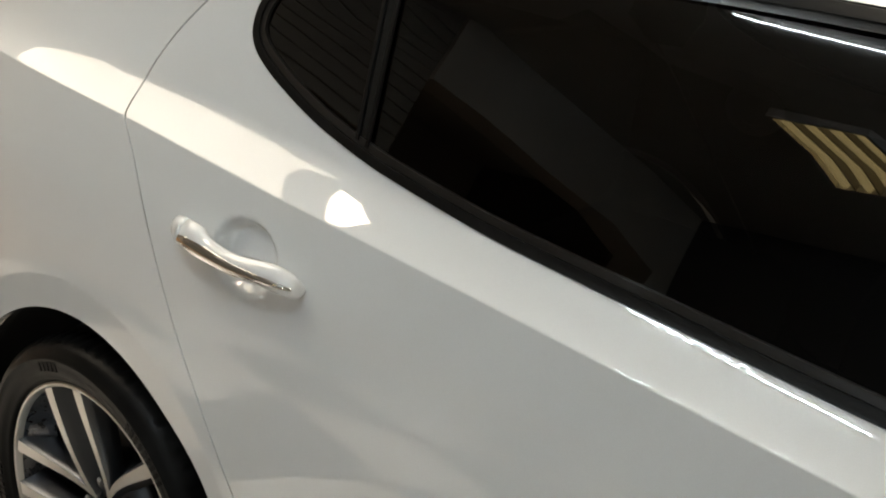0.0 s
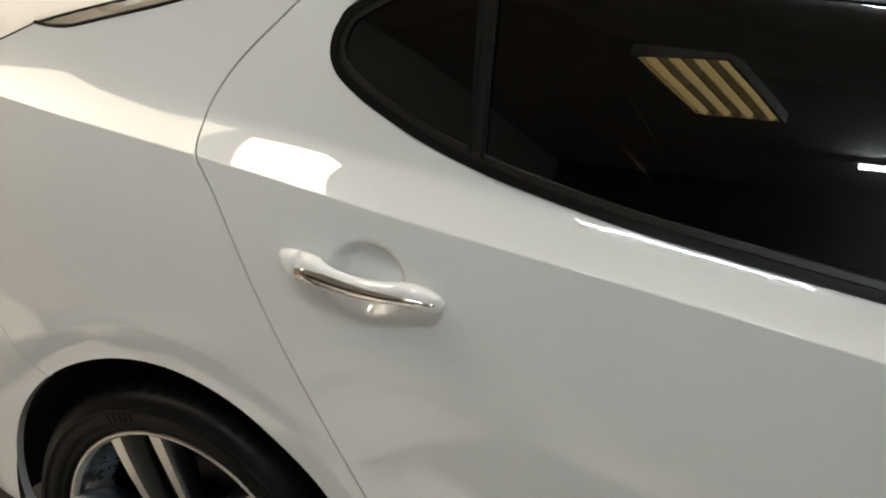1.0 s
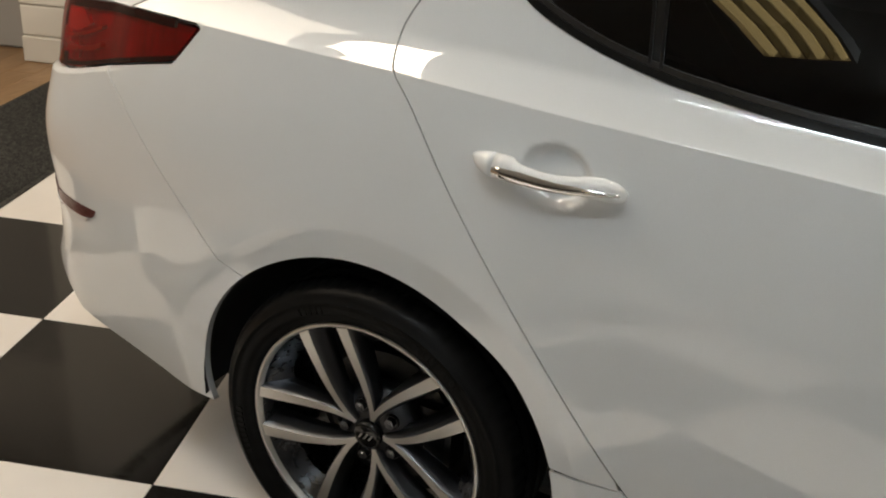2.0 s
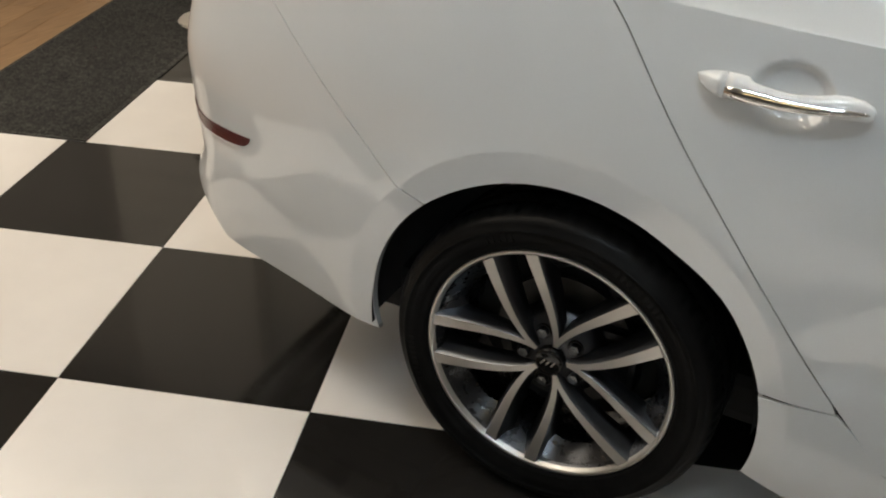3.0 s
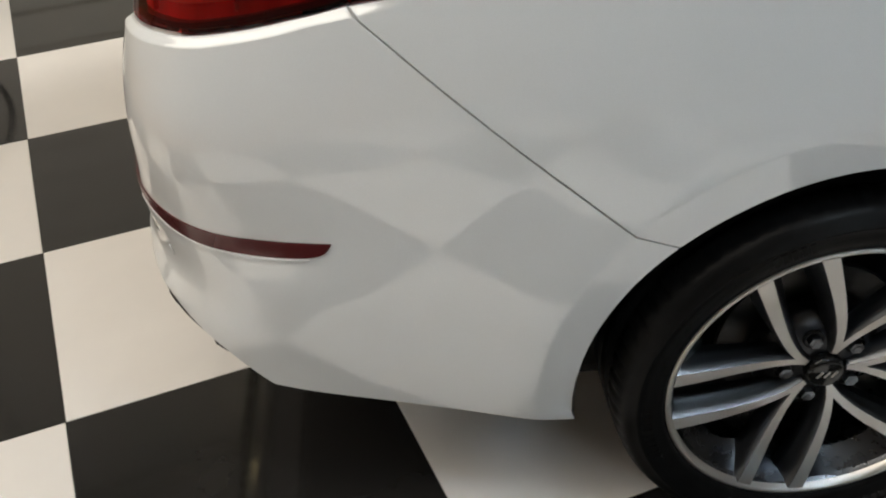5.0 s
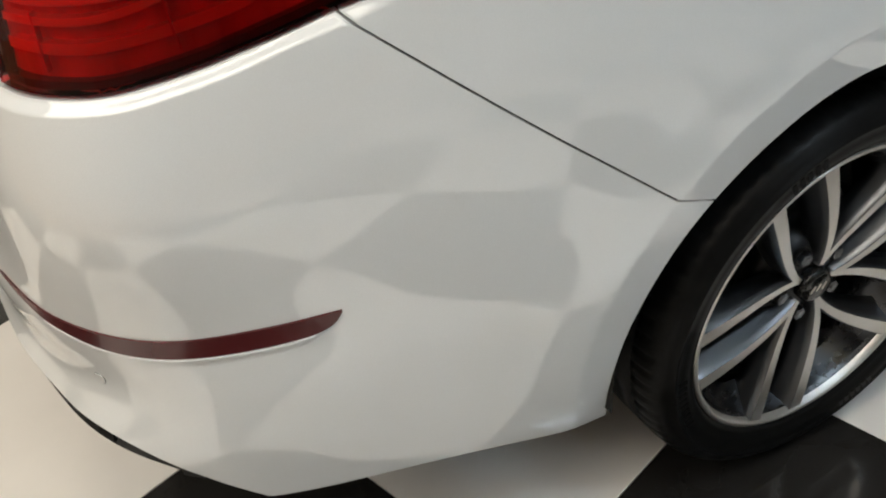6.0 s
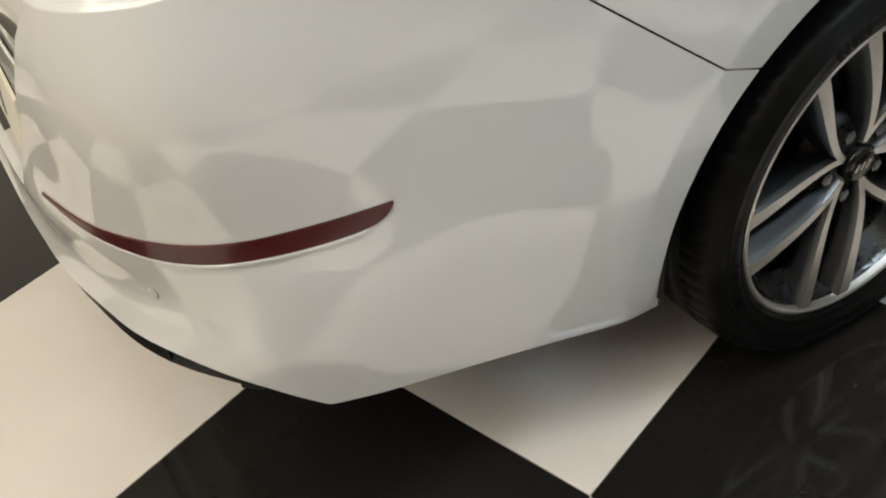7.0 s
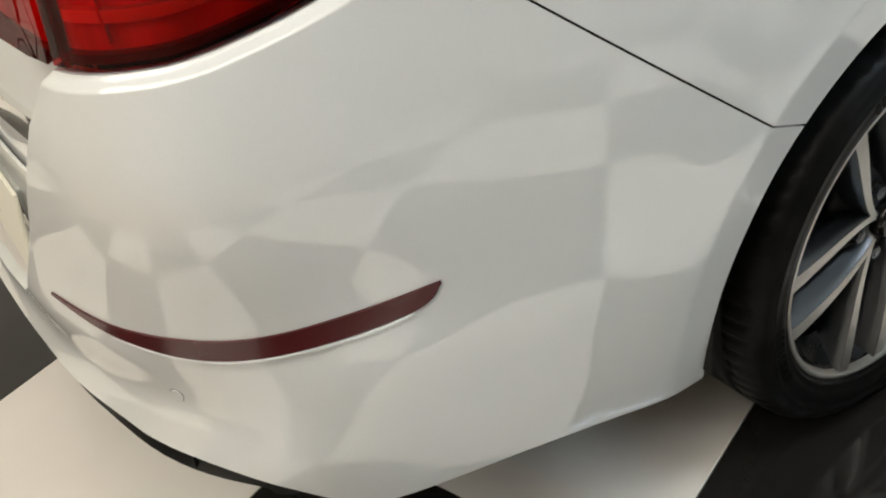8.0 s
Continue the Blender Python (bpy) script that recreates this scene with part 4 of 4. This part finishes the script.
W = WINDOW_EDGE
lid_edge = [(-0.3925, 1.1535), (-0.43, 1.1350), (-0.477, 1.1135), (-0.545, 1.0785), (-0.6105, 1.0445), (-0.70, 1.038), (-0.79, 1.028), (-0.92, 1.013), (-1.035, 1.002), (-1.10, 1.0)]
sheet("boot_lid", across(lid_edge, [(-0.46, 1.150), (-0.52, 1.150), (-0.58, 1.150), (-0.66, 1.148), (-0.74, 1.145), (-0.80, 1.142), (-0.86, 1.138), (-0.93, 1.128), (-0.985, 1.11), (-1.0, 1.085)], 3.0, 33), PAINT, car)
# thin black bars laid on the skin, standing for the boot gap's shade
for y_side in (1, -1):
    line = [skin(a, b, -0.0002) for a, b in dense(TRUNK_GAP, 0.02, False)]
    v, f = sweep([(p[0], p[1] if y_side == 1 else 1.8 - p[1], p[2]) for p in line], 0.0015, 8)
    mesh_object("boot_gap_shade", v, f, UNDER_BLACK, car, True, "black bar for the shade in the gap beside the boot lid")
we = [W[i] for i in range(0, len(W), 3)]
rw = across(we, [(-0.455, 1.158), (-0.40, 1.175), (-0.33, 1.20), (-0.22, 1.245), (-0.07, 1.305), (0.08, 1.36), (0.2, 1.40), (0.28, 1.425), (0.34, 1.442)], 2.6, 33)
sheet("rear_window", rw, GLASS_TINT, car, 0.004, "sloping tinted rear window")
for side_ in (0, -1):
    pts = [Vector(r[side_]) + Vector((0, 0, 0.0015)) for r in rw]
    v, f = sweep(pts, 0.0026, 8)
    mesh_object("rear_window_seal", v, f, TRIM_BLACK, car, True, "thin black window seal")
v, f = sweep([Vector(p) for p in rw[0]], 0.0026, 8)
mesh_object("rear_window_seal", v, f, TRIM_BLACK, car, True, "thin black window seal")
sheet("roof", across([(0.36, 1.403), (0.5, 1.426), (0.8, 1.431), (1.2, 1.432), (1.5, 1.431)], [(0.35, 1.443), (0.5, 1.452), (0.8, 1.458), (1.2, 1.458), (1.45, 1.445)], 2.2, 25), PAINT, car)
sheet("windscreen", across([(1.51, 1.428), (1.70, 1.34), (1.95, 1.20), (2.2, 1.03)], [(1.47, 1.44), (1.75, 1.34), (2.1, 1.19), (2.45, 1.03)], 2.4, 25), GLASS_TINT, car, 0.005, "clear windscreen")
sheet("bonnet", across([(2.215, 0.995), (2.45, 0.970), (3.0, 0.905), (3.35, 0.825), (3.55, 0.705)], [(2.47, 1.02), (2.6, 1.01), (3.1, 0.96), (3.45, 0.88), (3.66, 0.76)], 2.6, 25), PAINT, car)
bm = bmesh.new()
box(bm, (-0.62, 0.16, 0.22), (3.4, 1.64, 0.34), None, 0.03)
# unseen box added to keep light from passing through the open boot
box(bm, (-0.90, 0.34, 0.40), (-0.60, 1.46, 0.52), None, 0.02)
part("underbody", bm, UNDER_BLACK, car, "dark underbody")
bm = bmesh.new()
box(bm, (-0.08, 0.25, 0.345), (0.62, 1.55, 0.66), None, 0.06)
box(bm, (-0.14, 0.25, 0.64), (0.10, 1.55, 1.08), None, 0.05)
part("rear_seat", bm, INTERIOR, car, "dark rear bench seat", True)
for y0 in (0.22, 0.98):
    bm = bmesh.new()
    box(bm, (1.1, y0 + 0.06, 0.345), (1.66, y0 + 0.56, 0.62), None, 0.06)
    box(bm, (0.98, y0 + 0.06, 0.56), (1.18, y0 + 0.56, 1.12), None, 0.06)
    box(bm, (0.98, y0 + 0.18, 1.14), (1.08, y0 + 0.44, 1.30), None, 0.04)
    part("front_seat", bm, INTERIOR, car, "dark front seat with a headrest", True)
bm = bmesh.new()
box(bm, (-0.52, 0.3, 1.06), (-0.12, 1.5, 1.085), None, 0.01)
part("parcel_shelf", bm, INTERIOR, car, "dark parcel shelf")
TILT = pose(-1.019, 0.9, 0.573, 0, 8.4, 0)
bm = bmesh.new()
box(bm, (-0.003, -0.37, -0.061), (0.003, 0.37, 0.061), TILT, 0.003)
part("number_plate", bm, PLATE, car, "cream number plate with dark bars")
bm = bmesh.new()
box(bm, (-1.006, 0.58, 0.53), (-0.93, 1.22, 0.615), None, 0.004)
part("plate_holder", bm, PAINT, car, "white number plate holder")
for k in range(7):
    bm = bmesh.new()
    box(bm, (-0.0042, -0.21 + k * 0.062, -0.033), (-0.0032, -0.175 + k * 0.062, 0.033), TILT)
    part("plate_bar", bm, GLOSS_BLACK, car)

# ---- wheels ----
SPOKE0, HALF = 112.7, 11.0


def build_wheel():
    """A five double spoke wheel round the origin, its face towards -y."""
    V, F = revolve([(0.2365, 0.012), (0.2400, 0.003), (0.2440, 0.000), (0.2485, 0.002), (0.2495, 0.010), (0.240, 0.022)], 96, (0, 0, 0))
    wheel = mesh_object("wheel", V, F, MACHINED, None, True, "two-tone alloy wheel")
    V, F = revolve([(0.2385, 0.010), (0.232, 0.020), (0.226, 0.045), (0.215, 0.06), (0.213, 0.18), (0.236, 0.20)], 96, (0, 0, 0))
    mesh_object("barrel", V, F, BARREL, wheel, True, "dark grey rim barrel")
    # tyre
    prof = [(0.236, 0.020), (0.246, 0.006), (0.2515, 0.002), (0.256, -0.004), (0.2585, -0.0035), (0.266, -0.009), (0.280, -0.012), (0.290, -0.0118), (0.2915, -0.0135), (0.2945, -0.0135), (0.296, -0.0112),
            (0.304, -0.008), (0.311, -0.003), (0.3165, 0.004), (0.3205, 0.012), (0.3230, 0.022), (0.3245, 0.035), (0.3250, 0.046), (0.3175, 0.048), (0.3175, 0.056), (0.3255, 0.058), (0.326, 0.095),
            (0.318, 0.097), (0.318, 0.107), (0.326, 0.109), (0.3255, 0.146), (0.3175, 0.148), (0.3175, 0.156), (0.325, 0.158), (0.322, 0.185), (0.312, 0.205), (0.290, 0.214), (0.255, 0.205), (0.236, 0.200)]

    def grooves(a, q):
        return -0.0035 if a % 5 == 0 and 14 <= q <= 17 else 0.0
    V, F = revolve(prof, 360, (0, 0, 0), True, grooves)
    tyre = mesh_object("tyre", V, F, RUBBER, wheel, True, "black low-profile tyre")
    for a0, n in ((66, 9), (118, 5), (205, 9), (300, 6)):
        for k in range(n):
            a = math.radians(a0 - k * 2.6)
            bm = bmesh.new()
            box(bm, (-0.0035, -0.0005, -0.0075), (0.0035, 0.0012, 0.0075), Matrix.Rotation(-a + math.pi / 2, 4, "Y") @ Matrix.Translation((0, -0.0122, 0.2795)))
            part("sidewall_mark", bm, RUBBER, wheel)
    # spokes
    for k in range(5):
        for s in (1, -1):
            a0 = math.radians(SPOKE0 + 72 * k)
            rings = []
            for q in np.linspace(0, 1, 9):
                r = 0.034 + q * (0.2385 - 0.034)
                ang = a0 + s * math.radians(HALF + (38 - HALF) * (1 - q) ** 2.6 * 0.98 + 3.0 * math.sin(math.pi * q))
                c = np.array([r * math.cos(ang), 0.0, r * math.sin(ang)])
                rad = np.array([math.cos(ang), 0, math.sin(ang)])
                tan = np.array([-math.sin(ang), 0, math.cos(ang)])
                dep = 0.004 + 0.026 * (1 - q) ** 1.4
                wf = 0.0048 + 0.0072 * q
                wb = wf + 0.005 + 0.014 * q
                th = 0.030 + 0.018 * q
                lean = -0.004 * s
                rings.append([c + tan * w + [0, dep + y, 0] for w, y in (
                    (-wf, 0.0), (wf, 0.0), (wf, 0.0002), (wf + 0.0012, 0.0016), (wf + 0.0022 + 0.20 * (wb - wf), 0.32 * th), (wf + 0.52 * (wb - wf) + 0.5 * lean, 0.66 * th), (wb + lean, th),
                    (-wb + lean, th), (-wf - 0.52 * (wb - wf) + 0.5 * lean, 0.66 * th), (-wf - 0.0022 - 0.20 * (wb - wf), 0.32 * th), (-wf - 0.0012, 0.0016), (-wf, 0.0002))])
            n = 12
            V = [tuple(p) for r in rings for p in r]
            F = [(i * n + a, i * n + a + 1, (i + 1) * n + a + 1, (i + 1) * n + a) for i in range(8) for a in range(n - 1) if a != 1]
            ob = mesh_object("spoke", V, F, GUNMETAL, wheel, True)
            ob.data.materials.append(MACHINED)
            for p in ob.data.polygons:
                if p.index % (n - 2) == 0:
                    p.material_index = 1
            ob.data.update()
        # pocket plate between the pairs, at the rim
        am = math.radians(SPOKE0 + 72 * k + 36)
        rows = []
        for q in (0.0, 1.0):
            for t in np.linspace(-21.5, 21.5, 9):
                r, y = (0.205 + 0.02 * (abs(t) / 21.5) ** 2 - 0.055 * (abs(t) / 21.5) ** 3, 0.052) if q == 0 else (0.232, 0.018)
                aa = am + math.radians(t)
                rows.append((r * math.cos(aa), y, r * math.sin(aa)))
        mesh_object("rim_pocket", rows, [(i, i + 1, 9 + i + 1, 9 + i) for i in range(8)], BARREL, wheel, True)
    # hub
    V, F = revolve([(0.0, 0.040), (0.040, 0.040), (0.075, 0.050), (0.095, 0.065), (0.10, 0.09), (0.0, 0.09)], 60, (0, 0, 0))
    mesh_object("hub", V, F, HUB_DARK, wheel, True, "dark wheel hub")
    V, F = revolve([(0.0, 0.020), (0.022, 0.0205), (0.0275, 0.023), (0.029, 0.028), (0.029, 0.05), (0.0, 0.05)], 48, (0, 0, 0))
    cap = mesh_object("centre_cap", V, F, GLOSS_BLACK, wheel, True, "gloss black centre cap")
    for k, (lx, lz, sx, sz, tilt) in enumerate(((-0.011, 0.0, 0.0028, 0.013, 8), (0.0, 0.0, 0.0028, 0.013, 8), (0.011, 0.0, 0.0028, 0.013, 8))):
        bm = bmesh.new()
        box(bm, (-sx / 2, -0.0008, -sz / 2), (sx / 2, 0.0008, sz / 2), pose(lx, 0.0198, lz, 0, tilt + 25, 0))
        part("emblem", bm, MACHINED, wheel)
    for k in range(5):
        a = math.radians(SPOKE0 + 72 * k)
        c = (0.0572 * math.cos(a), 0.0, 0.0572 * math.sin(a))
        V, F = revolve([(0.0155, 0.046), (0.0155, 0.041), (0.0135, 0.0405), (0.0135, 0.052)], 24, c)
        mesh_object("lug_seat", V, F, UNDER_BLACK, wheel, True)
        V, F = revolve([(0.0, 0.030), (0.0055, 0.030), (0.0065, 0.0315), (0.0105, 0.032), (0.0110, 0.034), (0.0110, 0.05)], 6, c)
        mesh_object("lug_nut", V, F, GUNMETAL, wheel, False, "steel lug nut")
    V, F = revolve([(0.07, 0.105), (0.142, 0.105), (0.142, 0.117), (0.07, 0.117)], 64, (0, 0, 0))
    mesh_object("brake_disc", V, F, STEEL, wheel, False, "grey steel brake disc")
    bm = bmesh.new()
    box(bm, (0.075, 0.08, -0.07), (0.155, 0.15, 0.07), None, 0.015)
    part("brake_caliper", bm, HUB_DARK, wheel)
    V, F = revolve([(0.0, 0.15), (0.2, 0.15), (0.2, 0.16), (0.0, 0.16)], 48, (0, 0, 0))
    mesh_object("back_plate", V, F, UNDER_BLACK, wheel, False)
    return wheel


wheel = build_wheel()
wheel.parent = car
wheel.location = (0.0, 0.0, LIFT)
for m in (pose(2.795, 0, LIFT), pose(0, 1.8, LIFT, 0, 0, 180), pose(2.795, 1.8, LIFT, 0, 0, 180)):
    w2 = copy_thing(wheel, m)

# ---- loose things ----
bar_stool = tagged(new("bar_stool"), "chrome bar stool with a round black seat and dished foot", "stool")
bar_stool.location = (-2.46, 2.08, 0)
V, F = revolve([(0.0, -0.055), (0.03, -0.052), (0.09, -0.036), (0.16, -0.022), (0.19, -0.016), (0.203, -0.010), (0.206, -0.004), (0.203, 0.0), (0.0, 0.0)], 64, (0, 0, 0))
V = [(x, z, -y) for x, y, z in V]
mesh_object("foot", V, [f[::-1] for f in F], CHROME, bar_stool, True, "polished chrome foot")
v, f = sweep([(0, 0, 0.05), (0, 0, 0.62)], 0.026, 20)
mesh_object("column", v, f, STEEL, bar_stool)
# loop of unknown use, shaped after its dark mirror image in the tiles
loop = curve([(0.02, 0.56), (0.08, 0.44), (0.14, 0.32), (0.20, 0.23), (0.265, 0.155), (0.33, 0.135), (0.40, 0.16), (0.46, 0.22), (0.47, 0.34), (0.38, 0.50), (0.17, 0.635)], 4)
v, f = sweep([(0.826 * a, 0.563 * a, b) for a, b in loop], 0.0115, 10)
mesh_object("hanging_loop", v, f, GLOSS_BLACK, bar_stool, True, "dark hanging loop of unknown use, joined to the stool")
V, F = revolve([(0.0, -0.70), (0.15, -0.70), (0.185, -0.69), (0.195, -0.665), (0.19, -0.635), (0.16, -0.62), (0.0, -0.62)], 48, (0, 0, 0))
mesh_object("seat", [(x, z, -y) for x, y, z in V], [f[::-1] for f in F], GLOSS_BLACK, bar_stool, True, "round black padded seat")

# ribbed mat
floor_mat = tagged(new("floor_mat"), "dark grey ribbed entrance mat lying on the tiles", "mat")
bm = bmesh.new()
box(bm, (-1.93 * TILE, 1.0 * TILE, 0.0), (-0.887 * TILE, 4.3 * TILE, 0.006), M_FLOOR, 0.002)
part("backing", bm, RIBBED, floor_mat)
V, F = [], []
n = 58
for k in range(n):
    x0 = (-1.93 + 0.03 + (1.043 - 0.06) * k / n) * TILE
    x1 = x0 + 0.0062
    b = len(V)
    V += [M_FLOOR @ Vector(p) for p in ((x0, 1.02 * TILE, 0.0058), (x1, 1.02 * TILE, 0.0058), (x1 - 0.0012, 1.02 * TILE, 0.0092), (x0 + 0.0012, 1.02 * TILE, 0.0092), (x0, 4.28 * TILE, 0.0058), (x1, 4.28 * TILE, 0.0058), (x1 - 0.0012, 4.28 * TILE, 0.0092), (x0 + 0.0012, 4.28 * TILE, 0.0092))]
    F += [(b, b + 1, b + 2, b + 3), (b + 7, b + 6, b + 5, b + 4), (b + 3, b + 2, b + 6, b + 7), (b + 1, b + 5, b + 6, b + 2), (b, b + 3, b + 7, b + 4)]
tagged(mesh_object("pile_rib", V, F, RIBBED, floor_mat, False), "", "", "", "stuff")

# ---- floor pieces, last ----
def piece_mesh(name, w, l, h, edge, material):
    bm = bmesh.new()
    box(bm, (-w / 2, -l / 2, -h), (w / 2, l / 2, 0), None)
    top = [e for e in bm.edges if all(v.co.z > -1e-6 for v in e.verts)]
    bmesh.ops.bevel(bm, geom=top, offset=edge, segments=1, affect="EDGES")
    me = bpy.data.meshes.new(name)
    bm.to_mesh(me)
    bm.free()
    me.materials.append(material)
    return me


tile_w = piece_mesh("tile", TILE - 0.0016, TILE - 0.0016, 0.006, 0.0009, TILE_WHITE)
tile_b = piece_mesh("tile", TILE - 0.0016, TILE - 0.0016, 0.006, 0.0009, TILE_BLACK)
ROT = Matrix.Rotation(TH, 4, "Z")
for i in range(-2, 13):
    for j in range(-5, 10):
        # tile from joint i to i + 1 and j to j + 1
        lo_i, lo_j = max(i, WOOD), max(j, J0)
        if lo_i >= i + 1 or lo_j >= j + 1:
            continue
        black = (i + j) % 2 == 0
        ob = new("tile", tile_b if black else tile_w)
        ob.parent = floor
        c = on_floor((lo_i + i + 1) / 2, (lo_j + j + 1) / 2)
        ob.matrix_world = Matrix.Translation(c) @ ROT @ Matrix.Diagonal((i + 1 - lo_i, j + 1 - lo_j, 1, 1))
plank = piece_mesh("plank", 0.142, 1.198, 0.006, 0.0012, OAK)
rng = random.Random(4)
x = WOOD * TILE - 0.072 - 0.003
while x > I0 * TILE + 0.08:
    y, end = -J1 * TILE + 0.004, -J0 * TILE - 0.004
    length = 1.2 - rng.uniform(0.0, 1.0)
    while y < end - 0.03:
        length = min(length, end - y)
        ob = new("plank", plank)
        ob.parent = floor
        ob.matrix_world = M_FLOOR @ Matrix.Translation((x, y + length / 2, -0.0005)) @ Matrix.Diagonal((1, length / 1.2, 1, 1))
        y += length
        length = 1.2
    x -= 0.144
